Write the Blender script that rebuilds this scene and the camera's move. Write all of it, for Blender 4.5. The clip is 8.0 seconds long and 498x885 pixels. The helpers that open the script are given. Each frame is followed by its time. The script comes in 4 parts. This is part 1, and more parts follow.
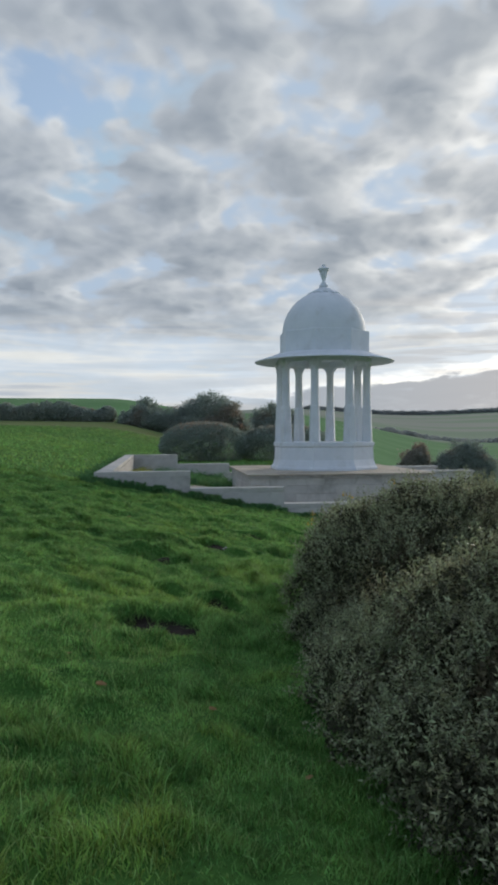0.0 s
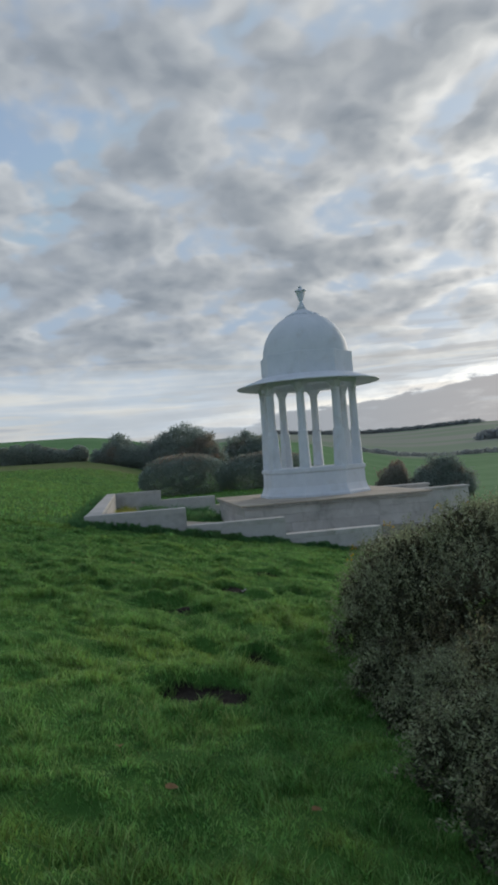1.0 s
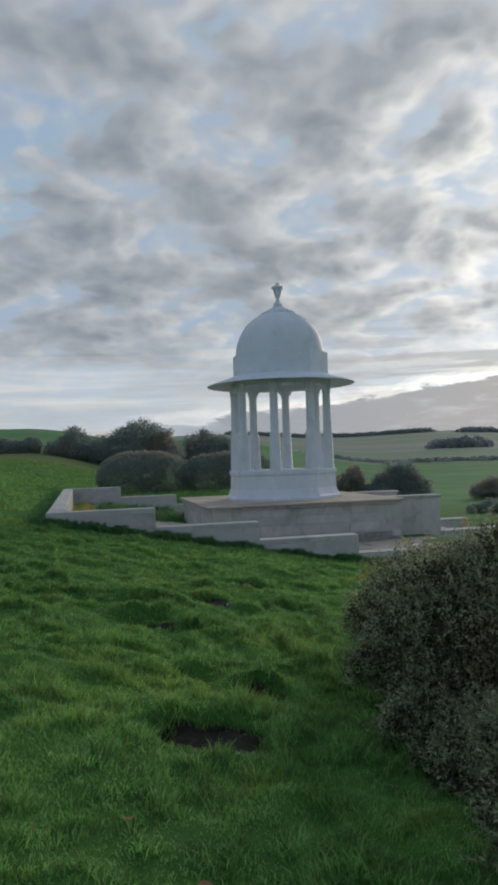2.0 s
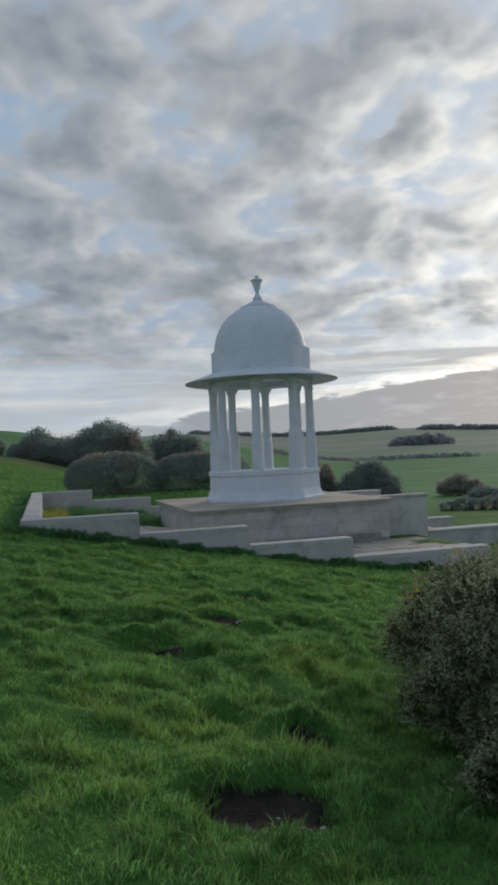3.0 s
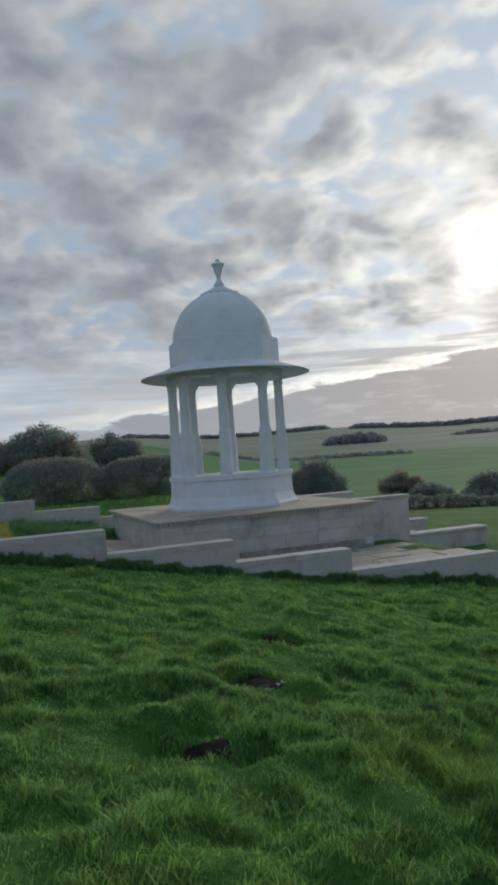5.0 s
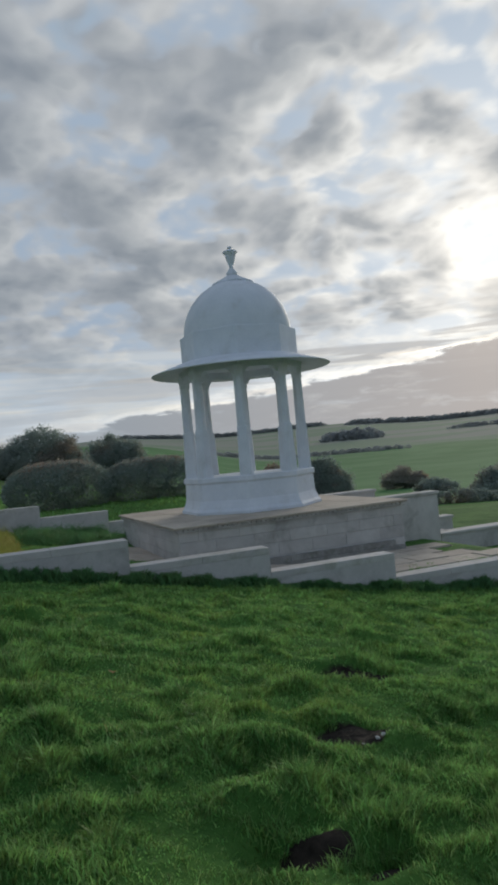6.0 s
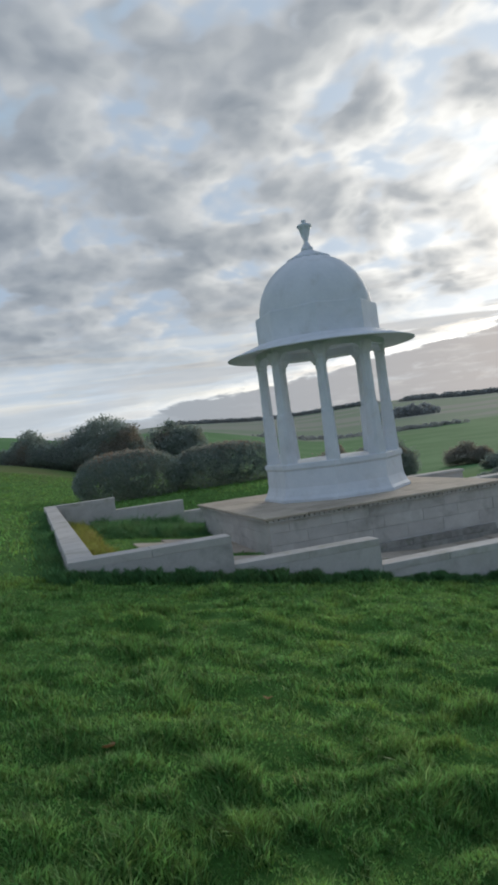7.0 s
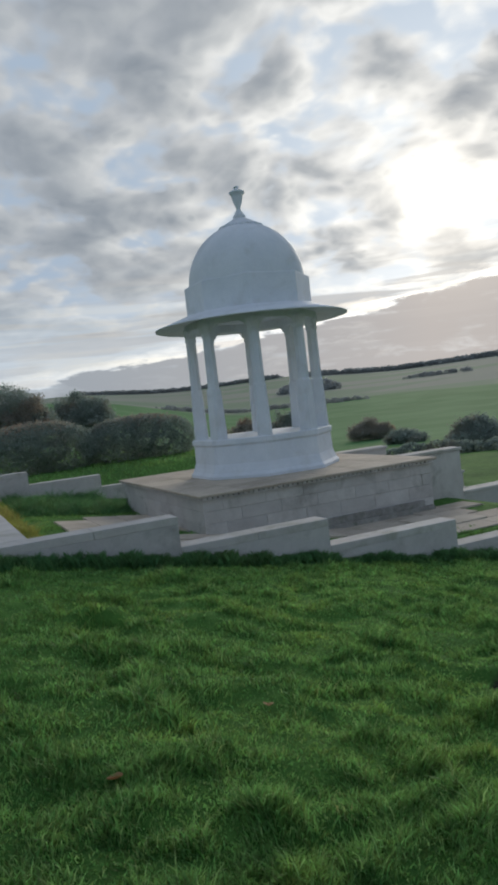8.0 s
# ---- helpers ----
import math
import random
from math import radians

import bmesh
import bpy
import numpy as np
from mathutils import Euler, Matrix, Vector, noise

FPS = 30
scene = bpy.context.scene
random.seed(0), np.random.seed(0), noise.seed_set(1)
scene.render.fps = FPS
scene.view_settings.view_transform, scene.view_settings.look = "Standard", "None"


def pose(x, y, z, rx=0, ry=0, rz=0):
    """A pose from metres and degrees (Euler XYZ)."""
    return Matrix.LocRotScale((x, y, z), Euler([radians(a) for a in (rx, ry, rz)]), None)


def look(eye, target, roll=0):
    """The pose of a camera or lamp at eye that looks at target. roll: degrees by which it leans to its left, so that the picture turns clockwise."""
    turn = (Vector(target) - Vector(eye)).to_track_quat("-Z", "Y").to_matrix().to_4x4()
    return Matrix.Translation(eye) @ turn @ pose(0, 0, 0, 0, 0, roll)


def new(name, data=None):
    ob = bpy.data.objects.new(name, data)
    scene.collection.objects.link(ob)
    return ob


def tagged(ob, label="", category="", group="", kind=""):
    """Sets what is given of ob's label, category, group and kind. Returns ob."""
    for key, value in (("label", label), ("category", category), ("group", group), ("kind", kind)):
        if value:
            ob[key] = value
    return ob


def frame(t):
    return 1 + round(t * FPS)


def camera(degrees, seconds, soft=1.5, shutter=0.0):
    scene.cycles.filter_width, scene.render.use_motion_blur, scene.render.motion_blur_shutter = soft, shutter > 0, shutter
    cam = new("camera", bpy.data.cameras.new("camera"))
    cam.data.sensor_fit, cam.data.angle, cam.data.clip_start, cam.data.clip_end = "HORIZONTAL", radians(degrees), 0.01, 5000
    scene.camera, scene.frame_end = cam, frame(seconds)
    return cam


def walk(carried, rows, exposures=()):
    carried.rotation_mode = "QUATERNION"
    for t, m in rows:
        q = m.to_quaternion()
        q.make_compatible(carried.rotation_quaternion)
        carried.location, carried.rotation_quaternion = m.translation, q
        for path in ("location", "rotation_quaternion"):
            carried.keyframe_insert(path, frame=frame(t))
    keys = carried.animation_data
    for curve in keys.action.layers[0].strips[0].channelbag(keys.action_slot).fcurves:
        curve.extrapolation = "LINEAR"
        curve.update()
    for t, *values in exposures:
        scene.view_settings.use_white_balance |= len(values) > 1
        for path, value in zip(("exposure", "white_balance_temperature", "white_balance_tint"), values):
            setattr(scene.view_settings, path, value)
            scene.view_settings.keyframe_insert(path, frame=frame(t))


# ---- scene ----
cam = camera(37.2, 8.0, 3.5)
PATH = [
    (0, (-0.969, 0.348, 2.391), (-0.735, 2.334, 2.367), -0.3),
    (0.5, (-1.343, 0.842, 2.452), (-1.062, 2.822, 2.498), -4.0),
    (1, (-1.534, 1.363, 2.466), (-1.215, 3.337, 2.515), -4.4),
    (1.5, (-1.742, 1.928, 2.5), (-1.353, 3.889, 2.543), -2.8),
    (3, (-2.283, 3.707, 2.567), (-1.745, 5.633, 2.603), -2.6),
    (3.5, (-2.401, 4.484, 2.602), (-1.799, 6.391, 2.63), -3.0),
    (4, (-2.388, 5.109, 2.564), (-1.796, 7.019, 2.59), -3.6),
    (4.5, (-2.436, 5.75, 2.584), (-1.804, 7.647, 2.61), -3.5),
    (4.7, (-2.505, 6.02, 2.6), (-1.815, 7.897, 2.627), -3.4),
    (5.8, (-2.66, 7.787, 2.698), (-1.944, 9.654, 2.732), -4.8),
    (6, (-2.723, 8.048, 2.69), (-2.006, 9.914, 2.716), -5.3),
    (6.5, (-3.015, 8.528, 2.798), (-2.381, 10.424, 2.828), -6.8),
    (7, (-3.229, 9.209, 2.876), (-2.651, 11.124, 2.869), -7.5),
    (7.5, (-3.515, 9.671, 2.961), (-2.921, 11.58, 2.905), -7.9),
    (8, (-3.703, 10.09, 3.004), (-2.89, 11.914, 2.893), -6.5),
]
walk(cam, [(t, look(eye, target, roll)) for t, eye, target, roll in PATH], [(0.0, 0.28), (0.5, 0.12), (1.5, 0.03), (3.0, -0.05), (6.0, -0.07), (6.5, -0.05), (7.0, 0.15), (7.5, 0.16), (8.0, 0.08)])

# ---- light ----
SUN_AZ, SUN_EL = 41.0, 12.8
sun_dir = Vector((math.sin(radians(SUN_AZ)) * math.cos(radians(SUN_EL)), math.cos(radians(SUN_AZ)) * math.cos(radians(SUN_EL)), math.sin(radians(SUN_EL))))
lamp = bpy.data.lights.new("sun", "SUN")
lamp.energy, lamp.angle, lamp.color = 1.5, radians(22), (1.0, 0.9, 0.76)
sun = new("sun", lamp)
sun.matrix_world = look(sun_dir * 100, (0, 0, 0))


class Nodes:
    """Short hand for wiring a node tree."""

    def __init__(self, tree):
        self.tree = tree
        tree.nodes.clear()

    def add(self, kind, inputs=(), **settings):
        node = self.tree.nodes.new(kind)
        for key, value in settings.items():
            setattr(node, key, value)
        for key, value in dict(inputs).items():
            self.put(node.inputs[key], value)
        return node

    def put(self, socket, value):
        if isinstance(value, bpy.types.NodeSocket):
            self.tree.links.new(value, socket)
        else:
            socket.default_value = value

    def math(self, op, a, b=0.0, clamp=False):
        n = self.add("ShaderNodeMath", {0: a, 1: b}, operation=op)
        n.use_clamp = clamp
        return n.outputs[0]

    def ramp(self, fac, stops, smooth=False):
        n = self.add("ShaderNodeValToRGB", {0: fac})
        if smooth:
            n.color_ramp.interpolation = "EASE"
        e = n.color_ramp.elements
        while len(e) < len(stops):
            e.new(0.5)
        for item, (p, c) in zip(e, stops):
            item.position = p
            item.color = (c, c, c, 1) if isinstance(c, (int, float)) else (*c, 1)
        return n.outputs[0]

    def mix(self, fac, a, b, blend="MIX"):
        n = self.add("ShaderNodeMix", data_type="RGBA", blend_type=blend)
        self.put(n.inputs[0], fac)
        self.put(n.inputs[6], a if isinstance(a, bpy.types.NodeSocket) else (*a, 1))
        self.put(n.inputs[7], b if isinstance(b, bpy.types.NodeSocket) else (*b, 1))
        return n.outputs[2]

    def noise(self, vector, scale, detail=4.0, rough=0.55, distort=0.0):
        return self.add("ShaderNodeTexNoise", {"Vector": vector, "Scale": scale, "Detail": detail, "Roughness": rough, "Distortion": distort}).outputs[0]


def make_world():
    world = bpy.data.worlds.new("sky")
    world.use_nodes = True
    scene.world = world
    n = Nodes(world.node_tree)
    way = n.add("ShaderNodeTexCoord").outputs["Generated"]
    s = n.add("ShaderNodeSeparateXYZ", {0: way}).outputs
    up = n.math("MAXIMUM", s[2], 0.0)
    flat = n.math("ADD", up, 0.34)
    plane = n.add("ShaderNodeCombineXYZ", {0: n.math("DIVIDE", s[0], flat), 1: n.math("DIVIDE", s[1], flat), 2: 0.7}).outputs[0]
    sky = n.add("ShaderNodeTexSky", sky_type="NISHITA", sun_disc=False, sun_elevation=radians(SUN_EL), sun_rotation=radians(SUN_AZ), altitude=100.0, dust_density=2.0)
    blue = n.mix(1.0, sky.outputs[0], (SKY * 0.72, SKY * 0.95, SKY * 1.2), "MULTIPLY")

    def vec(op, a, b):
        return n.add("ShaderNodeVectorMath", {0: a, 1: b}, operation=op).outputs["Vector"]

    def density(at):
        """Cover of the broken cloud sheet: broad fields, billows and ragged detail."""
        swirl = n.add("ShaderNodeTexNoise", {"Vector": at, "Scale": 5.0, "Detail": 3.0}).outputs["Color"]
        bent = vec("ADD", at, vec("MULTIPLY", vec("SUBTRACT", swirl, (0.5, 0.5, 0.5)), (0.09, 0.09, 0.0)))
        broad = n.noise(bent, 3.0, 2, 0.5)
        rag = n.noise(bent, 8.0, 7, 0.5)
        cell = n.add("ShaderNodeTexVoronoi", {"Vector": bent, "Scale": 8.5, "Smoothness": 0.8, "Detail": 2.0, "Roughness": 0.5}, feature="SMOOTH_F1").outputs["Distance"]
        billow = n.math("SUBTRACT", 0.95, cell)
        return n.math("ADD", n.math("MULTIPLY", broad, 0.32), n.math("ADD", n.math("MULTIPLY", rag, 0.36), n.math("MULTIPLY", billow, 0.32)))

    hub = (sun_dir.x / (sun_dir.z + 0.34), sun_dir.y / (sun_dir.z + 0.34), 0.7)
    toward = n.add("ShaderNodeVectorMath", {0: vec("SUBTRACT", hub, plane)}, operation="NORMALIZE").outputs["Vector"]
    dens = density(plane)
    ahead = density(vec("ADD", plane, vec("MULTIPLY", toward, (0.045, 0.045, 0.0))))
    face = n.math("ADD", 0.5, n.math("MULTIPLY", n.math("SUBTRACT", dens, ahead), 4.5), True)
    # glow of the veiled sun
    dot = n.add("ShaderNodeVectorMath", {0: way, 1: tuple(sun_dir)}, operation="DOT_PRODUCT").outputs["Value"]
    near = n.math("MAXIMUM", dot, 0.0)
    glow = n.math("POWER", near, 26.0)
    tight = n.math("POWER", near, 240.0)
    body = n.ramp(dens, [(0.30, (0.56, 0.58, 0.60)), (0.38, (0.47, 0.49, 0.51)), (0.46, (0.365, 0.392, 0.42)), (0.56, (0.29, 0.32, 0.355))])
    body = n.mix(1.0, body, n.ramp(face, [(0.0, (0.78, 0.805, 0.835)), (0.5, (1.0, 1.0, 1.0)), (1.0, (1.40, 1.35, 1.28))]), "MULTIPLY")
    body = n.mix(n.math("POWER", near, 5.0), n.mix(1.0, body, (0.75, 0.80, 0.87), "MULTIPLY"), body)
    lit = n.ramp(n.math("SUBTRACT", dens, n.math("MULTIPLY", n.math("SUBTRACT", face, 0.5), 0.16)), [(0.32, (1.2, 1.14, 1.02)), (0.39, (0.75, 0.69, 0.60)), (0.46, (0.24, 0.22, 0.19)), (0.55, (0.02, 0.02, 0.03))])
    cloud = n.mix(n.math("MULTIPLY", glow, 0.47), body, lit, "ADD")
    behind = n.ramp(s[1], [(0.0, 0.75), (0.45, 0.0)])
    blue = n.mix(0.4, n.mix(1.0, blue, (0.30, 0.40, 0.54), "DARKEN"), (0.46, 0.53, 0.61))
    blue = n.mix(n.math("MULTIPLY", glow, 0.45), blue, (0.85, 0.80, 0.70), "ADD")
    cover = n.math("SUBTRACT", n.ramp(dens, [(0.255, 0.0), (0.385, 1.0)], True), behind, True)
    top = n.mix(cover, blue, cloud)
    # pale band over the horizon, and the flat bank of cloud in it
    wob = n.noise(vec("MULTIPLY", way, (2.2, 2.2, 26.0)), 1.6, 5, 0.5, 0.3)
    lift = n.math("ADD", s[2], n.math("MULTIPLY", n.math("SUBTRACT", wob, 0.5), 0.06))
    low = n.ramp(lift, [(0.085, 1.0), (0.185, 0.0)], True)
    streak = n.ramp(wob, [(0.36, (0.70, 0.71, 0.69)), (0.46, (0.57, 0.63, 0.69)), (0.54, (0.50, 0.57, 0.64)), (0.60, (0.60, 0.61, 0.60)), (0.68, (0.40, 0.44, 0.50))])
    pale = n.mix(n.math("MULTIPLY", glow, 0.6), streak, (0.9, 0.78, 0.62), "ADD")
    sky2 = n.mix(n.math("MULTIPLY", low, 0.85), top, pale)
    bars = n.noise(vec("MULTIPLY", way, (3.0, 3.0, 46.0)), 1.5, 4, 0.5, 0.2)
    band = n.math("MULTIPLY", n.ramp(lift, [(0.10, 1.0), (0.22, 0.0)], True), n.math("MULTIPLY", n.math("POWER", near, 5.0), n.ramp(bars, [(0.50, 0.0), (0.58, 0.75)])))
    sky2 = n.mix(band, sky2, (0.42, 0.41, 0.41))
    side = n.math("DIVIDE", s[0], n.math("MAXIMUM", s[1], 0.05))
    rag = n.noise(vec("MULTIPLY", way, (9.0, 9.0, 34.0)), 1.7, 6, 0.6, 0.3)
    edge = n.math("ADD", n.math("MULTIPLY", n.math("MINIMUM", n.math("MAXIMUM", side, 0.0), 0.9), 0.088), n.math("ADD", 0.040, n.math("ADD", n.math("MULTIPLY", n.math("SUBTRACT", wob, 0.5), 0.03), n.math("MULTIPLY", n.math("SUBTRACT", rag, 0.5), 0.04))))
    rim = n.ramp(n.math("ADD", 0.5, n.math("MULTIPLY", n.math("SUBTRACT", edge, s[2]), 36.0)), [(0.0, 0.0), (0.36, 1.0), (0.5, 0.0)])
    sky2 = n.mix(n.math("MULTIPLY", rim, n.math("POWER", near, 7.0)), sky2, (0.55, 0.48, 0.38), "ADD")
    bank = n.math("MULTIPLY", n.ramp(n.math("ADD", 0.5, n.math("MULTIPLY", n.math("SUBTRACT", edge, s[2]), 75.0)), [(0.35, 0.0), (0.65, 1.0)], True), n.ramp(side, [(0.06, 0.0), (0.20, 1.0)], True))
    sky3 = n.mix(n.math("MULTIPLY", bank, n.ramp(rag, [(0.28, 0.55), (0.48, 0.97)])), sky2, n.mix(n.ramp(side, [(0.2, 0.0), (0.8, 1.0)]), (0.33, 0.36, 0.40), (0.50, 0.46, 0.44)))
    full = n.mix(tight, sky3, (0.30, 0.26, 0.20), "ADD")
    full = n.mix(1.0, full, (0.995, 1.0, 1.0), "MULTIPLY")
    back = n.add("ShaderNodeBackground", {0: full, 1: 1.0})
    n.tree.links.new(back.outputs[0], n.add("ShaderNodeOutputWorld").inputs[0])


SKY = 0.12
make_world()

# ---- materials ----


def surface(name, dark, light, scale=3.0, grain=60.0, rough=0.85, bump=0.3, stain=None, stain_scale=0.9, per="", spread=0.0, thin=0.0, depth=0.02, spec=0.15, sheen=0.0):
    """Paint of two tones by broad noise, with finer grain, stains and relief, all in metres of the world."""
    m = bpy.data.materials.new(name)
    m.use_nodes = True
    n = Nodes(m.node_tree)
    geo = n.add("ShaderNodeNewGeometry")
    pos = geo.outputs["Position"]
    broad = n.noise(pos, scale, 5, 0.6)
    fine = n.noise(pos, grain, 3, 0.6)
    fac = n.math("ADD", n.math("MULTIPLY", broad, 0.6), n.math("MULTIPLY", fine, 0.4))
    col = n.mix(n.ramp(fac, [(0.34, 0.0), (0.66, 1.0)]), dark, light)
    if stain:
        col = n.mix(n.ramp(n.noise(pos, stain_scale, 6, 0.65, 0.4), [(0.52, 0.0), (0.70, 0.75)]), col, stain)
    if per:
        source = geo.outputs["Random Per Island"] if per == "island" else n.add("ShaderNodeObjectInfo").outputs["Random"]
        value = n.math("ADD", 1.0 - spread, n.math("MULTIPLY", source, 2 * spread))
        hsv = n.add("ShaderNodeHueSaturation", {"Hue": n.math("ADD", 0.5, n.math("MULTIPLY", n.math("SUBTRACT", source, 0.5), spread * 0.08)), "Value": value, "Color": col})
        col = hsv.outputs[0]
    shader = n.add("ShaderNodeBsdfPrincipled", {"Base Color": col, "Roughness": rough, "Specular IOR Level": spec, "Sheen Weight": sheen, "Sheen Roughness": 0.6})
    if bump:
        shaped = n.add("ShaderNodeBump", {"Strength": bump, "Distance": depth, "Height": fac})
        n.put(shader.inputs["Normal"], shaped.outputs[0])
    out = shader.outputs[0]
    if thin:
        through_leaf = n.add("ShaderNodeBsdfTranslucent", {0: col})
        out = n.add("ShaderNodeMixShader", {0: thin, 1: out, 2: through_leaf.outputs[0]}).outputs[0]
    n.put(n.add("ShaderNodeOutputMaterial").inputs[0], out)
    return m


# white marble with the blue of the skylight tinted into its colour
marble = surface("sky_tinted_marble", (0.62, 0.66, 0.72), (0.74, 0.77, 0.82), 1.6, 30, 0.6, 0.12, (0.56, 0.58, 0.60), 1.3)
stone = surface("grey_limestone", (0.45, 0.425, 0.405), (0.58, 0.555, 0.53), 2.2, 45, 0.9, 0.35, (0.28, 0.265, 0.24), 1.1, "object", 0.09)
coping_stone = surface("pale_coping_stone", (0.47, 0.445, 0.42), (0.60, 0.57, 0.54), 2.6, 50, 0.9, 0.35, (0.34, 0.33, 0.26), 1.7, "object", 0.06)
buff_stone = surface("buff_paving_stone", (0.42, 0.355, 0.29), (0.56, 0.485, 0.405), 2.0, 40, 0.9, 0.3, (0.36, 0.32, 0.24), 1.4, "object", 0.10)
rubble = surface("dark_rough_masonry", (0.22, 0.21, 0.195), (0.38, 0.37, 0.345), 5.0, 40, 0.95, 0.6, (0.10, 0.12, 0.07), 2.0, "object", 0.12)
blade_green = surface("grass_blades", (0.068, 0.176, 0.046), (0.285, 0.500, 0.145), 2.6, 9.0, 0.55, 0.0, (0.33, 0.45, 0.10), 0.7, "island", 0.5, 0.52, 0.02, 0.25)
pale_blade = surface("pale_grass_tips", (0.22, 0.42, 0.13), (0.40, 0.56, 0.22), 2.0, 12.0, 0.5, 0.0, (0.46, 0.46, 0.18), 0.9, "island", 0.3, 0.5, 0.02, 0.3)
rank_blade = surface("rank_dark_grass", (0.065, 0.165, 0.070), (0.160, 0.320, 0.120), 2.0, 10.0, 0.6, 0.0, (0.16, 0.22, 0.08), 0.8, "island", 0.35, 0.4)
dry_blade = surface("yellowing_grass", (0.26, 0.30, 0.07), (0.48, 0.46, 0.13), 2.0, 10.0, 0.6, 0.0, (0.40, 0.30, 0.14), 0.8, "island", 0.3, 0.4)
gorse_green = surface("gorse_leaves", (0.112, 0.146, 0.066), (0.44, 0.465, 0.275), 2.5, 30, 0.5, 0.0, (0.24, 0.17, 0.085), 1.3, "island", 0.6, 0.4, 0.02, 0.45, 0.15)
# older brown inner leaves, darkened for the shade within the bush
gorse_inner_shade = surface("inner_gorse_shade", (0.045, 0.052, 0.030), (0.12, 0.120, 0.075), 3.0, 30, 0.8, 0.0, (0.14, 0.10, 0.06), 1.6, "island", 0.4, 0.25)
# pale base colours and full sheen stand in for haze on farther leaves
hazed_shrub_green = surface("hazed_shrub_leaves", (0.165, 0.235, 0.200), (0.260, 0.330, 0.270), 0.9, 4, 0.7, 0.0, (0.24, 0.20, 0.12), 0.4, "island", 0.12, 0.6, 0.02, 0.5, 1.0)
hazed_tree_green = surface("hazed_hawthorn_leaves", (0.185, 0.245, 0.215), (0.290, 0.345, 0.290), 0.7, 4, 0.7, 0.0, (0.28, 0.16, 0.09), 0.3, "island", 0.18, 0.6, 0.02, 0.5, 1.0)
hazed_russet_leaves = surface("hazed_russet_leaves", (0.22, 0.22, 0.18), (0.34, 0.30, 0.24), 0.35, 4, 0.7, 0.0, (0.36, 0.17, 0.09), 0.25, "island", 0.3, 0.6, 0.02, 0.5, 1.0)
hazed_wood = surface("hazed_woodland", (0.24, 0.27, 0.28), (0.33, 0.35, 0.35), 0.05, 0.6, 0.9, 0.4, None, 1, "island", 0.2, 0.6, 0.02, 0.5, 1.0)
bark = surface("bark", (0.05, 0.042, 0.034), (0.11, 0.095, 0.078), 6, 60, 0.95, 0.6)
petal = surface("yellow_petals", (0.55, 0.32, 0.02), (0.75, 0.48, 0.03), 20, 60, 0.6, 0.0, None, 1, "island", 0.2, 0.3)
dead_leaf = surface("fallen_leaf", (0.40, 0.22, 0.11), (0.58, 0.38, 0.22), 20, 80, 0.7, 0.1)
flint = surface("pale_flint", (0.30, 0.29, 0.27), (0.55, 0.54, 0.50), 30, 90, 0.8, 0.2)
soil = surface("bare_soil", (0.018, 0.015, 0.012), (0.060, 0.048, 0.038), 9, 60, 0.95, 0.8, None, 1, "", 0, 0, 0.03)


# hollows in the turf: centre, half-widths, depth
HOLES = [(-1.02, 8.22, 0.47, 0.36, 0.12), (-0.29, 9.44, 0.27, 0.22, 0.17), (0.80, 14.84, 0.44, 0.28, 0.07), (-0.10, 13.30, 0.36, 0.22, 0.07),
         (-1.12, 11.98, 0.33, 0.28, 0.08), (-2.19, 17.50, 0.30, 0.26, 0.13), (0.40, 12.90, 0.30, 0.18, 0.07), (-0.76, 12.88, 0.30, 0.18, 0.08),
         (-0.72, 11.66, 0.32, 0.16, 0.10), (-0.89, 9.92, 0.20, 0.14, 0.09), (-1.35, 11.9, 0.22, 0.18, 0.08), (1.9, 16.0, 0.32, 0.2, 0.07)]
SCRAPES = HOLES[:4] + [(-1.08, 11.90, 0.28, 0.16, 0.13), (-2.19, 17.46, 0.26, 0.24, 0.13), (-0.66, 11.64, 0.26, 0.09, 0.1)]


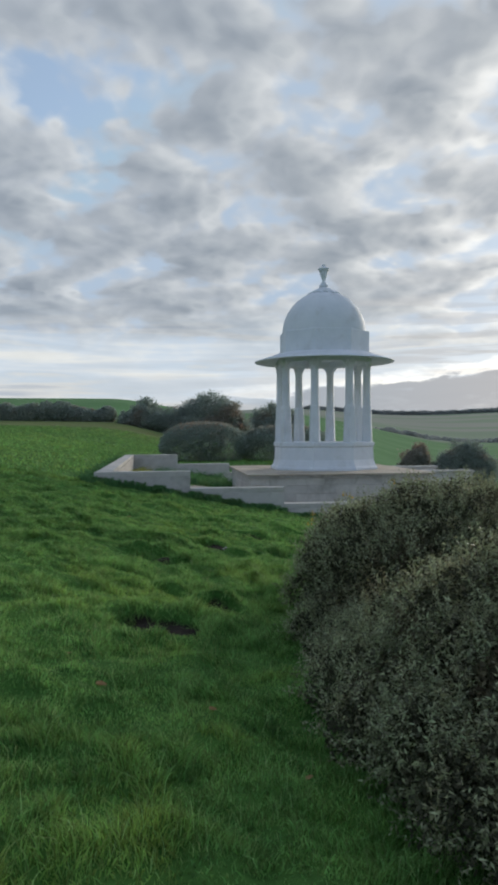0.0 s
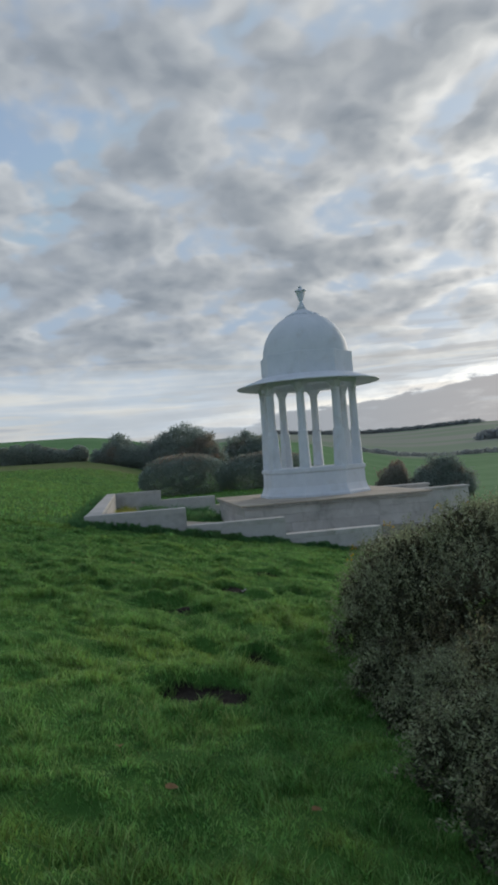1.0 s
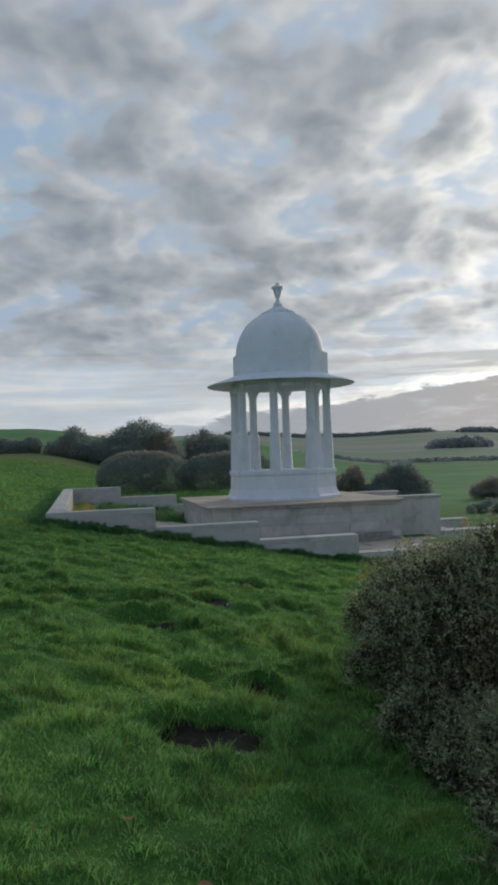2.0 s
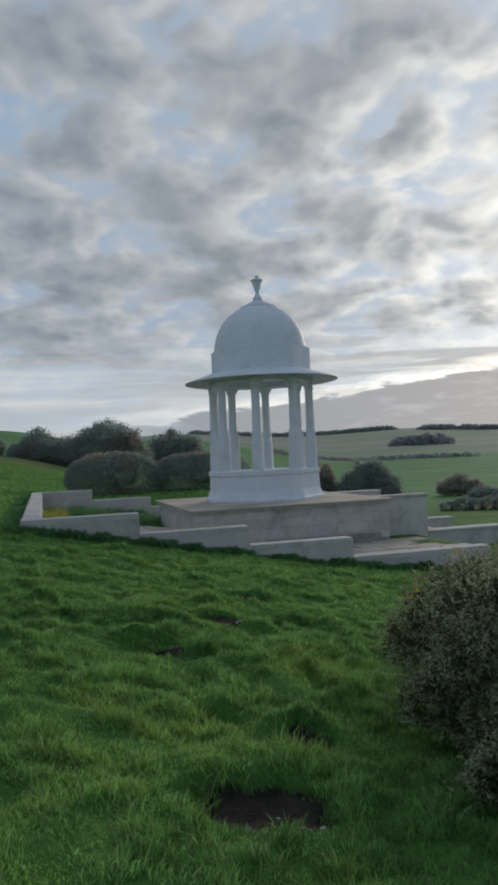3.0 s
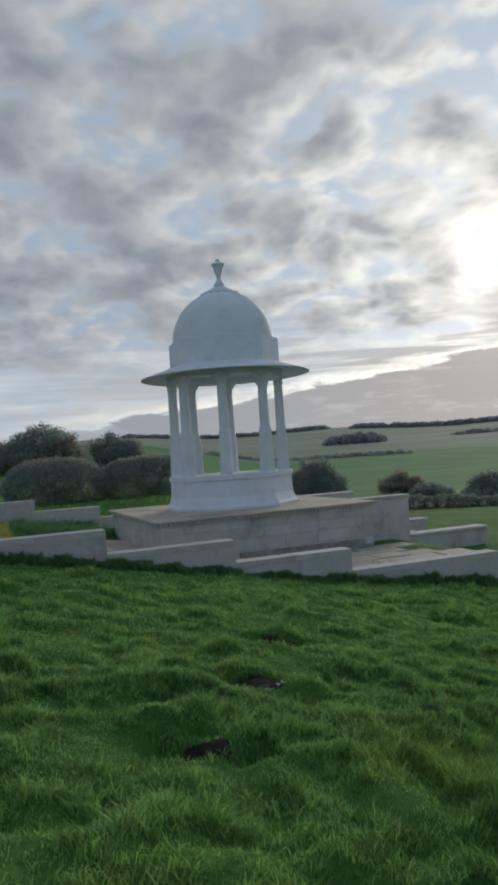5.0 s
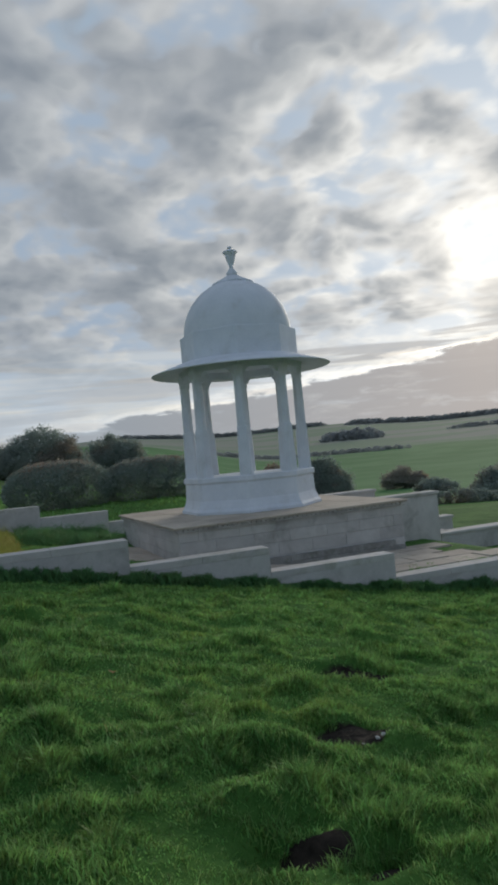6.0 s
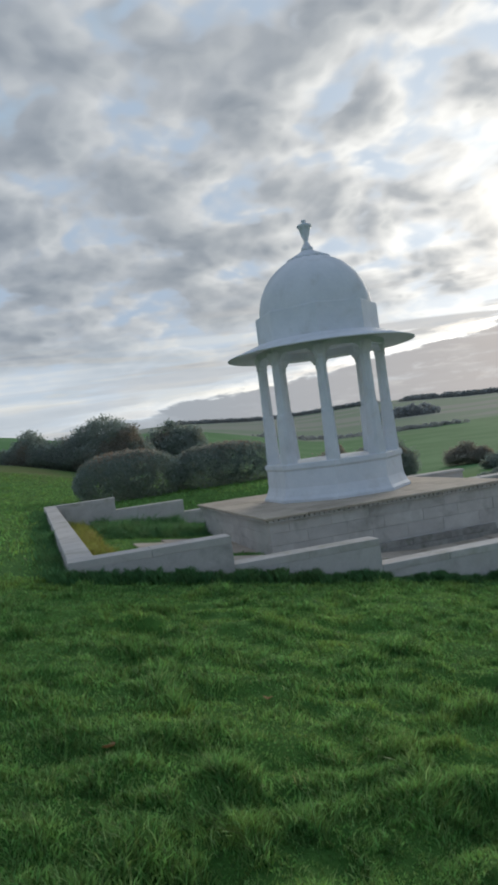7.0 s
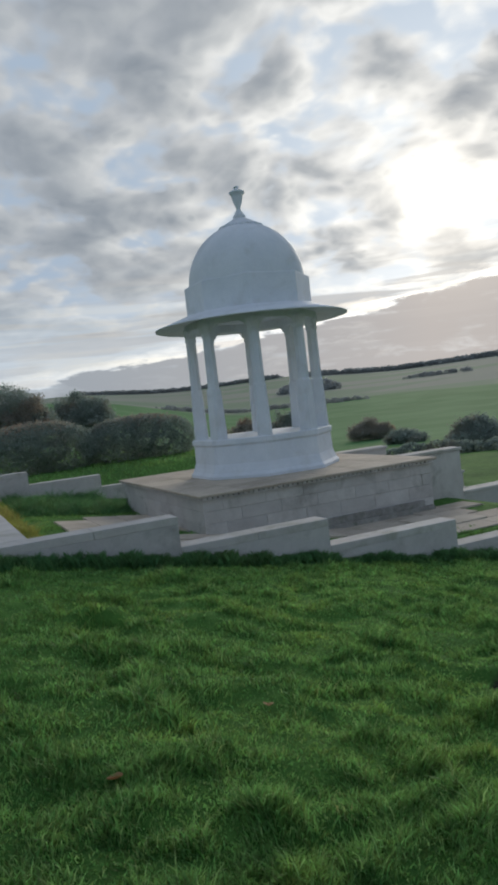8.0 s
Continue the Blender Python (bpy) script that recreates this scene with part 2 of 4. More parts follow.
def ground_material():
    m = bpy.data.materials.new("grassland")
    m.use_nodes = True
    n = Nodes(m.node_tree)
    pos = n.add("ShaderNodeNewGeometry").outputs["Position"]
    s = n.add("ShaderNodeSeparateXYZ", {0: pos}).outputs
    patch = n.noise(pos, 0.35, 6, 0.6)
    tuft = n.noise(pos, 5.0, 6, 0.7)
    fac = n.math("ADD", n.math("MULTIPLY", patch, 0.5), n.math("MULTIPLY", tuft, 0.5))
    turf = n.mix(n.ramp(fac, [(0.36, 0.0), (0.64, 1.0)]), (0.032, 0.095, 0.020), (0.100, 0.220, 0.048))
    # far fields in strips of pasture, stubble and downland; the downs' pale tones hold haze
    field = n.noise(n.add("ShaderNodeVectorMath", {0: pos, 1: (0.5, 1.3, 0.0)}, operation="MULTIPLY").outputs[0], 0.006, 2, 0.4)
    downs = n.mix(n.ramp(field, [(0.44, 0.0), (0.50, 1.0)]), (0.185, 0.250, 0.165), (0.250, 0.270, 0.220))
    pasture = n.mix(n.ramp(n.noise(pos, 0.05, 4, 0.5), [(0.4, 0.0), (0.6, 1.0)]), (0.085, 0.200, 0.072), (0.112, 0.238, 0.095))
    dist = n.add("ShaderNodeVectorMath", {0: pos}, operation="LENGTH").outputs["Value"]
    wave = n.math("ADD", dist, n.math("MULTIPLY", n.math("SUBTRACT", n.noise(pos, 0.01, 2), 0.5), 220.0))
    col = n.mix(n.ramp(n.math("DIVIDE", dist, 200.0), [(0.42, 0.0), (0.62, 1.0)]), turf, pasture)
    # a strip of dry grass along the far hedge
    strip = n.math("MULTIPLY", n.ramp(n.math("DIVIDE", n.math("ADD", s[1], n.math("MULTIPLY", s[0], 0.4)), 100.0), [(0.60, 0.0), (0.70, 1.0), (0.80, 1.0), (0.86, 0.0)]), n.ramp(n.math("ADD", 0.5, n.math("DIVIDE", s[0], 40.0)), [(0.45, 1.0), (0.55, 0.0)]))
    col = n.mix(n.math("MULTIPLY", strip, n.ramp(tuft, [(0.3, 0.35), (0.7, 0.8)])), col, (0.21, 0.20, 0.085))
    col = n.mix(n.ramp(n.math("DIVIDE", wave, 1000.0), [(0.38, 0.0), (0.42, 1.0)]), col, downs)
    # bare earth in the hollows; in the second and fifth it partly paints in shade
    earth = n.mix(n.ramp(tuft, [(0.35, 0.0), (0.65, 1.0)]), (0.018, 0.015, 0.012), (0.055, 0.044, 0.035))
    for hx, hy, a, b, d in SCRAPES:
        off = n.add("ShaderNodeCombineXYZ", {0: n.math("DIVIDE", n.math("SUBTRACT", s[0], hx), a), 1: n.math("DIVIDE", n.math("SUBTRACT", s[1], hy), b), 2: 0.0}).outputs[0]
        away = n.math("ADD", n.add("ShaderNodeVectorMath", {0: off}, operation="LENGTH").outputs["Value"], n.math("MULTIPLY", n.math("SUBTRACT", tuft, 0.5), 0.6))
        col = n.mix(n.ramp(away, [(0.86, 1.0), (0.98, 0.0)]), col, earth)
    # slight sheen stands in for haze over the far ground
    shader = n.add("ShaderNodeBsdfPrincipled", {"Base Color": col, "Roughness": 0.9, "Specular IOR Level": 0.015, "Sheen Weight": 0.03, "Sheen Roughness": 0.5})
    rough = n.add("ShaderNodeBump", {"Strength": 0.7, "Distance": 0.05, "Height": tuft})
    n.put(shader.inputs["Normal"], rough.outputs[0])
    n.put(n.add("ShaderNodeOutputMaterial").inputs[0], shader.outputs[0])
    return m


grassland = ground_material()

# ---- small tools ----


def thing(name, label, category, group="", kind="", at=(0, 0, 0)):
    ob = new(name)
    ob.empty_display_size = 0.2
    ob.matrix_world = Matrix.Translation(at)
    return tagged(ob, label, category, group, kind)


def mesh_of(name, bm, material, smooth=False):
    me = bpy.data.meshes.new(name)
    bmesh.ops.recalc_face_normals(bm, faces=bm.faces)
    bm.to_mesh(me)
    bm.free()
    me.materials.append(material)
    if smooth:
        me.polygons.foreach_set("use_smooth", [True] * len(me.polygons))
    return me


def under(ob, parent):
    ob.parent = parent
    ob.matrix_parent_inverse = parent.matrix_world.inverted()
    return ob


def part(name, bm, material, parent, label="", smooth=False):
    ob = new(name, mesh_of(name, bm, material, smooth))
    if parent:
        under(ob, parent)
    return tagged(ob, label)


def box(x0, x1, y0, y1, z0, z1, bevel=0.015, bm=None):
    bm = bm or bmesh.new()
    made = bmesh.ops.create_cube(bm, size=1.0, matrix=Matrix.Translation(((x0 + x1) / 2, (y0 + y1) / 2, (z0 + z1) / 2)) @ Matrix.Diagonal((x1 - x0, y1 - y0, z1 - z0, 1)))
    if bevel:
        edges = list({e for v in made["verts"] for e in v.link_edges})
        bmesh.ops.bevel(bm, geom=edges, offset=bevel, segments=1, affect="EDGES")
    return bm


def lathe(profile, sides=64, turn=0.0, centre=(0, 0), bm=None):
    """Rings of (radius, height) joined into a closed turned form."""
    bm = bm or bmesh.new()
    rings = []
    for r, z in profile:
        if r < 1e-4:
            rings.append([bm.verts.new((centre[0], centre[1], z))])
        else:
            rings.append([bm.verts.new((centre[0] + r * math.cos(turn + 2 * math.pi * k / sides), centre[1] + r * math.sin(turn + 2 * math.pi * k / sides), z)) for k in range(sides)])
    for a, b in zip(rings, rings[1:]):
        for k in range(sides):
            j = (k + 1) % sides
            if len(a) > 1 and len(b) > 1:
                bm.faces.new((a[k], a[j], b[j], b[k]))
            elif len(a) > 1:
                bm.faces.new((a[k], a[j], b[0]))
            elif len(b) > 1:
                bm.faces.new((a[0], b[j], b[k]))
    for ring in (rings[0], rings[-1]):
        if len(ring) > 1:
            bm.faces.new(ring)
    return bm


def raw_mesh(name, verts, faces, material, size):
    """A mesh from arrays; size: corners a face."""
    me = bpy.data.meshes.new(name)
    count = len(faces)
    me.vertices.add(len(verts))
    me.vertices.foreach_set("co", np.asarray(verts, np.float32).ravel())
    me.loops.add(count * size)
    me.loops.foreach_set("vertex_index", np.asarray(faces, np.int32).ravel())
    me.polygons.add(count)
    me.polygons.foreach_set("loop_start", np.arange(0, count * size, size, dtype=np.int32))
    me.polygons.foreach_set("loop_total", np.full(count, size, np.int32))
    me.update(calc_edges=True)
    me.materials.append(material)
    return me


def lattice(seed):
    return np.random.RandomState(seed).rand(256, 256)


def soft_noise(x, y, scale, seed):
    """Smooth value noise from 0 to 1 at x, y, with cells of the given size in metres."""
    grid = lattice(seed)
    u, v = np.asarray(x) / scale + 1000, np.asarray(y) / scale + 1000
    i, j = np.floor(u).astype(int), np.floor(v).astype(int)
    a, b = u - i, v - j
    a, b = a * a * (3 - 2 * a), b * b * (3 - 2 * b)
    g = lambda p, q: grid[p % 256, q % 256]
    return (g(i, j) * (1 - a) + g(i + 1, j) * a) * (1 - b) + (g(i, j + 1) * (1 - a) + g(i + 1, j + 1) * a) * b


# ---- the ground ----
WALL_Y0, WALL_Y1, AXIS_X, AXIS_Y = 21.0, 38.54, 5.57, 29.77
LEFT_X = -2.83


def smooth(a, b, x):
    t = np.clip((x - a) / (b - a), 0, 1)
    return t * t * (3 - 2 * t)


def floor_height(x):
    return np.where(x < 5.6, np.interp(x, [-3, -2.3, 5.6], [0.62, 0.60, -0.45]), np.where(x > 10.4, -1.02, -0.45))


def land(x, y):
    """The height of the open ground: the hillside near by, the valley and the downs beyond."""
    x, y = np.asarray(x, float), np.asarray(y, float)
    side = np.where(x > 0, 14 * np.tanh(x / 14), 20 * np.tanh(x / 20))
    near = 0.20 + 0.36 * smooth(7.5, 18.5, y) - 0.18 * side
    calm = 1 - 0.85 * smooth(18.5, 20.6, y)
    near = near + calm * (0.10 * (soft_noise(x, y, 2.4, 3) - 0.5) + 0.09 * (soft_noise(x, y * 1.25, 0.85, 4) - 0.5) + 0.11 * (soft_noise(x, y * 1.2, 0.33, 5) - 0.5))
    dx, dy = x + 2.3, y - 5.0
    r, az = np.hypot(dx, dy), np.degrees(np.arctan2(dx, dy))
    dist = [30, 60, 100, 150, 220, 350, 600, 1000, 1450, 2500, 6000]
    left = np.interp(r, dist, [-1.5, 0.5, 1.3, 2.2, 2.75, 2.3, 2.0, 1.9, 1.8, 1.2, 0.3])
    mid = np.interp(r, dist, [-2.6, -1.6, -0.6, 0.3, 1.2, 1.55, 1.5, 1.6, 1.7, 1.0, 0.3])
    right = np.interp(r, dist, [-6.5, -5.2, -4.2, -3.3, -2.3, -1.0, 0.1, 0.9, 1.35, 0.8, 0.3])
    roll = 0.35 * (soft_noise(az, 0 * az, 9.0, 8) - 0.5) * smooth(300, 1200, r) * 2 * smooth(0, 12, az)
    elev = left + (mid - left) * smooth(-4, 7, az) + (right - mid) * smooth(9, 24, az) + roll
    elev = np.where(np.abs(az) > 110, 0.0, elev)
    far = 2.56 + r * np.tan(np.radians(elev))
    z = near + (far - near) * smooth(38, 75, r)
    # a level bank behind the back wall
    bank = smooth(38.6, 43.5, y) * (1 - smooth(56, 72, y)) * smooth(-3, 0, x) * (1 - smooth(9.5, 15, x))
    return z + bank * np.maximum(0.66 - z, 0)


def ground_height(x, y):
    z = land(x, y)
    for hx, hy, a, b, d in HOLES:
        q = ((x - hx) / a) ** 2 + ((y - hy) / b) ** 2
        z = z - d * smooth(1.3, 0.5, q) + (0.03 + 0.6 * d) * smooth(1.4, 0.2, ((x - hx) / (1.1 * a)) ** 2 + ((y - hy - 1.7 * b) / (0.9 * b)) ** 2)
    inside = (x > LEFT_X + 0.12) & (x < 15.9) & (y > WALL_Y0 + 0.12) & (y < WALL_Y1 - 0.12)
    return np.where(inside, floor_height(x) - 0.03, z)


def spread_axis(lo, hi, step, end_lo, end_hi, grow=1.17):
    mid = list(np.arange(lo, hi + step / 2, step))
    out, s = [], step
    while mid[-1] < end_hi:
        s = min(s * grow, 120)
        mid.append(mid[-1] + s)
    s = step
    while mid[0] > end_lo:
        s = min(s * grow, 120)
        mid.insert(0, mid[0] - s)
    return np.array(mid)


def make_ground():
    xs = spread_axis(-7.0, 8.0, 0.065, -3500, 3500, 1.1)
    ys = spread_axis(2.5, 22.0, 0.065, -400, 4200)
    ys = np.concatenate([ys[ys < 22.0], spread_axis(22.0, 40.0, 0.25, 21.9, 4200)[1:]])
    gx, gy = np.meshgrid(xs, ys)
    gz = ground_height(gx, gy)
    w, h = len(xs), len(ys)
    index = np.arange(w * h).reshape(h, w)
    faces = np.stack([index[:-1, :-1], index[:-1, 1:], index[1:, 1:], index[1:, :-1]], -1).reshape(-1, 4)
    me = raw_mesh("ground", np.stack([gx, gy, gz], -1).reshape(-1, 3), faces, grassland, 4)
    me.polygons.foreach_set("use_smooth", [True] * len(me.polygons))
    return tagged(new("ground", me), "rough green pasture on a hillside reaching to hazy downs", "ground", kind="structure")


make_ground()


def make_soil(hx, hy, a, b, d):
    """The scraped earth at the bottom of a hole, a dished ragged disc."""
    bm = bmesh.new()
    rng = random.Random(hx * 100 + hy)
    rings = [[bm.verts.new((hx, hy, 0))]]
    for k in range(1, 6):
        ring = []
        for j in range(22):
            ang = 2 * math.pi * j / 22
            f = k / 5 * (0.92 + 0.08 * math.sin(3 * ang + hx) + 0.03 * math.sin(7 * ang) + rng.uniform(-0.09, 0.09))
            ring.append(bm.verts.new((hx + a * f * math.cos(ang), hy + b * f * math.sin(ang), 0)))
        rings.append(ring)
    deep = float(ground_height(np.array(hx), np.array(hy)))
    for v in bm.verts:
        v.co.z = min(float(ground_height(v.co.x, v.co.y)) + 0.03, deep + 0.05) + rng.uniform(0, 0.02)
    for v in rings[-1]:
        v.co.z -= 0.04
    for a0, b0 in zip(rings, rings[1:]):
        for j in range(22):
            q = (j + 1) % 22
            bm.faces.new((a0[j], b0[j], b0[q], a0[q]) if len(a0) > 1 else (a0[0], b0[j], b0[q]))
    ob = new("soil_scrape", mesh_of("soil_scrape", bm, soil))
    return tagged(ob, "dark bare soil in a rabbit scrape in the grass", "soil", "soil scrapes", "structure")


for hole in (HOLES[0], HOLES[2], HOLES[3]):
    make_soil(*hole)

# ---- the enclosure: stepped low walls ----
STEP_X = [LEFT_X, -0.18, 2.47, 5.16, 9.10, 12.6, 16.0]
STEP_Z = [1.35, 0.87, 0.40, -0.09, -0.57, -1.05]
THICK = 0.46


def wall_segment(x0, x1, y0, y1, top, low, ends=0.0):
    ob = thing("enclosure_wall", "low pale stone wall with a plain weathered coping, stepping downhill", "wall", "stepped enclosure walls", "structure", ((x0 + x1) / 2, (y0 + y1) / 2, low))
    part("wall_body", box(x0 + 0.004, x1 - 0.004, y0 + 0.016, y1 - 0.016, low, top - 0.13, 0.003), stone, ob)
    along_x = x1 - x0 > y1 - y0
    length = (x1 - x0) if along_x else (y1 - y0)
    count = max(1, round(length / 1.3))
    for k in range(count):
        a, b = k / count, (k + 1) / count
        gap = 0.0015
        if along_x:
            bm = box(x0 + length * a + gap, x0 + length * b - gap, y0 + 0.015, y1 - 0.015, top - 0.13, top, 0.008)
        else:
            bm = box(x0 + 0.016, x1 - 0.016, y0 + length * a + gap, y0 + length * b - gap, top - 0.13, top, 0.018)
        part("coping_stone", bm, coping_stone, ob)
    return ob


for x0, x1, top in zip(STEP_X, STEP_X[1:], STEP_Z):
    for y in (WALL_Y0, WALL_Y1 - THICK):
        wall_segment(x0, x1, y, y + THICK, top, top - 1.15)
wall_segment(LEFT_X, LEFT_X + THICK, WALL_Y0 + THICK + 0.016, WALL_Y1 - THICK - 0.016, 1.35, 0.2)

# ---- the platform ----
PX0, PX1, PY0, PY1, PTOP = 2.00, 8.86, 26.10, 33.42, 0.96


def block_course(parent, along, start, end, fixed, z0, z1, length, shift, material, depth=0.12, out=-1, proud=0.0):
    """A row of squared stones with open joints along x or y on one face."""
    p = start
    first = length * (0.5 if shift else 1.0)
    rng = random.Random(z0 * 77 + fixed)
    size = first
    while p < end - 0.01:
        q = min(end, p + size * rng.uniform(0.92, 1.08))
        if end - q < 0.25:
            q = end
        push = rng.uniform(0, 0.006) + proud
        f0, f1 = (fixed - push, fixed + depth) if out < 0 else (fixed - depth, fixed + push)
        if along == "x":
            bm = box(p + 0.002, q - 0.002, f0, f1, z0 + 0.002, z1 - 0.002, 0.006)
        else:
            bm = box(f0, f1, p + 0.002, q - 0.002, z0 + 0.002, z1 - 0.002, 0.006)
        part("stone_block", bm, material, parent)
        p, size = q, length


def make_platform():
    ob = thing("platform", "square grey stone platform with a projecting cornice and dentils", "platform", at=(AXIS_X, AXIS_Y, -0.5))
    part("core", box(PX0 + 0.25, PX1 - 0.25, PY0 + 0.25, PY1 - 0.25, -0.9, PTOP - 0.12, 0), stone, ob)
    courses = [(-0.45, -0.10), (-0.10, 0.24), (0.24, 0.54), (0.54, 0.80)]
    inset = 0.14
    for k, (z0, z1) in enumerate(courses):
        block_course(ob, "x", PX0 + inset, PX1 - inset, PY0 + inset, z0, z1, 1.05, k % 2, stone)
        block_course(ob, "y", PY0 + inset + 0.125, PY1 - inset, PX0 + inset, z0, z1, 1.05, k % 2, stone)
        block_course(ob, "y", PY0 + inset + 0.125, PY1 - inset, PX1 - inset, z0, z1, 1.05, k % 2, stone, out=1)
    # rough footing stones below the lowest course
    block_course(ob, "x", PX0 + 1.6, PX1 - 0.2, PY0 + 0.03, -0.62, -0.31, 0.42, 1, rubble, 0.2, -1, 0.03)
    block_course(ob, "x", PX0 + 2.4, PX1 - 0.5, PY0 + 0.05, -0.31, -0.14, 0.36, 0, rubble, 0.2, -1, 0.02)
    block_course(ob, "y", PY0 + 0.25, PY1 - 0.02, PX0 + 0.03, -0.55, 0.0, 0.6, 1, rubble, 0.2, -1, 0.02)
    # cornice mouldings
    for grow, z0, z1 in ((0.075, 0.80, 0.835), (0.115, 0.884, 0.902)):
        bm = box(PX0 + 0.14 - grow, PX1 - 0.14 + grow, PY0 + 0.14 - grow, PY1 - 0.14 + grow, z0, z1, 0.008)
        part("moulding", bm, stone, ob)
    tooth = mesh_of("dentil", box(-0.047, 0.047, -0.05, 0.05, -0.0245, 0.0245, 0.004), stone)
    for k in range(50):
        under(new("dentil", tooth), ob).matrix_world = Matrix.Translation((PX0 + 0.17 + k * 0.1330, PY0 + 0.105, 0.8595))
    for k in range(53):
        under(new("dentil", tooth), ob).matrix_world = pose(PX0 + 0.105, PY0 + 0.17 + k * 0.1340, 0.8595, 0, 0, 90)
    part("dentil_band", box(PX0 + 0.13, PX1 - 0.13, PY0 + 0.13, PY1 - 0.13, 0.835, 0.884, 0), stone, ob)
    # paving slabs on top, open joints
    count = 6
    for i in range(count):
        for j in range(count):
            w = (PX1 - PX0) / count
            d = (PY1 - PY0) / count
            bm = box(PX0 + w * i + 0.003, PX0 + w * (i + 1) - 0.003, PY0 + d * j + 0.003, PY0 + d * (j + 1) - 0.003, 0.902, PTOP, 0.012)
            part("paving_slab", bm, buff_stone, ob)


make_platform()


def wing_block(x0, x1, y0, y1, low, top):
    ob = thing("wing_wall", "plain stone wing wall with a flat coping beside the steps", "wall", "wing walls of the steps", "structure", ((x0 + x1) / 2, (y0 + y1) / 2, low))
    part("wall_body", box(x0 + 0.012, x1 - 0.05, y0 + 0.043, y1 - 0.04, low, top - 0.09, 0.01), stone, ob)
    part("coping_stone", box(x0 + 0.004, x1, y0, y1, top - 0.09, top, 0.015), coping_stone, ob)


for ya, yb in ((27.60, 28.15), (31.40, 31.95)):
    wing_block(PX1 + 0.004, 10.98, ya, yb, -1.1, 0.945)
wing_block(10.99, 14.1, 27.70, 28.30, -1.5, -0.40)
wing_block(10.99, 14.2, 31.40, 31.95, -1.5, -0.36)


def make_steps():
    ob = thing("stone_steps", "flight of pale stone steps down from the platform", "steps", at=(9.6, AXIS_Y, -1.0), kind="structure")
    rise, going = 0.165, 0.33
    for k in range(11):
        top = PTOP - 0.02 - rise * (k + 1)
        part("step", box(PX1 + 0.005 + going * k, PX1 + 0.005 + going * (k + 1) + 0.03, 28.16, 31.39, top - 0.17, top, 0.012), coping_stone, ob)


make_steps()


def make_floor():
    """Paving laid round the platform, falling with the hill."""
    ob = thing("terrace_paving", "worn buff paving round the platform with grass in its joints", "paving", at=(AXIS_X, AXIS_Y, -0.6), kind="structure")
    rng = random.Random(5)
    cells = []
    for k in range(1, 4):
        for j in range(4):
            cells.append((-1.62 + 0.945 * k, -0.675 + 0.945 * k, 27.42 + 0.94 * j, 28.36 + 0.94 * j))
    for k in range(12):
        for j in range(2):
            cells.append((0.25 + 0.98 * k - 0.2 * j, 1.23 + 0.98 * k - 0.2 * j, 24.9 + 0.76 * j, 25.66 + 0.76 * j))
    for k in range(5):
        for j in range(2):
            cells.append((5.5 + 0.95 * k + 0.3 * j, 6.45 + 0.95 * k + 0.3 * j, 23.3 + 0.8 * j, 24.1 + 0.8 * j))
    for x0, x1, y0, y1 in cells:
        bm = box(x0 + 0.012, x1 - 0.012, y0 + 0.012, y1 - 0.012, -0.09, 0.0, 0.012)
        if rng.random() < 0.03:
            bm.free()
            continue
        sink = rng.uniform(-0.018, 0.02)
        for v in bm.verts:
            v.co.z += float(floor_height(np.array(v.co.x))) + 0.012 + sink
        part("paving_slab", bm, buff_stone, ob)


make_floor()

# ---- the domed pavilion ----
OCT = math.pi / 8


def column_mesh():
    """A column on its pedestal: square tapering foot, chamfered shaft, neck and bracket head, turned towards the axis."""
    bm = bmesh.new()

    def ring(half, cut, z):
        c = half * cut
        pts = [(half, -half + c), (half, half - c), (half - c, half), (-half + c, half), (-half, half - c), (-half, -half + c), (-half + c, -half), (half - c, -half)]
        return [bm.verts.new((x, y, z)) for x, y in pts]

    rings = [ring(0.205, 0.30, 2.03), ring(0.198, 0.30, 2.10), ring(0.164, 0.34, 3.40), ring(0.160, 0.40, 3.44), ring(0.150, 0.586, 3.47), ring(0.140, 0.586, 4.86),
             ring(0.160, 0.586, 4.89), ring(0.160, 0.586, 4.93), ring(0.148, 0.4, 4.97), ring(0.175, 0.25, 5.10), ring(0.18, 0.2, 5.24)]
    for a, b in zip(rings, rings[1:]):
        for k in range(8):
            bm.faces.new((a[k], a[(k + 1) % 8], b[(k + 1) % 8], b[k]))
    bm.faces.new(rings[0])
    bm.faces.new(rings[-1])
    return mesh_of("column", bm, marble)


def bracket_mesh():
    """A small curved corbel between a column's head and the beam."""
    bm = bmesh.new()
    outline = [(0, 0), (0.20, 0), (0.20, -0.035), (0.155, -0.05), (0.10, -0.10), (0.065, -0.18), (0, -0.21)]
    front = [bm.verts.new((x, -0.10, z)) for x, z in outline]
    rear = [bm.verts.new((x, 0.10, z)) for x, z in outline]
    bm.faces.new(front)
    bm.faces.new(rear[::-1])
    for k in range(len(outline)):
        j = (k + 1) % len(outline)
        bm.faces.new((front[k], rear[k], rear[j], front[j]))
    return mesh_of("bracket", bm, marble)


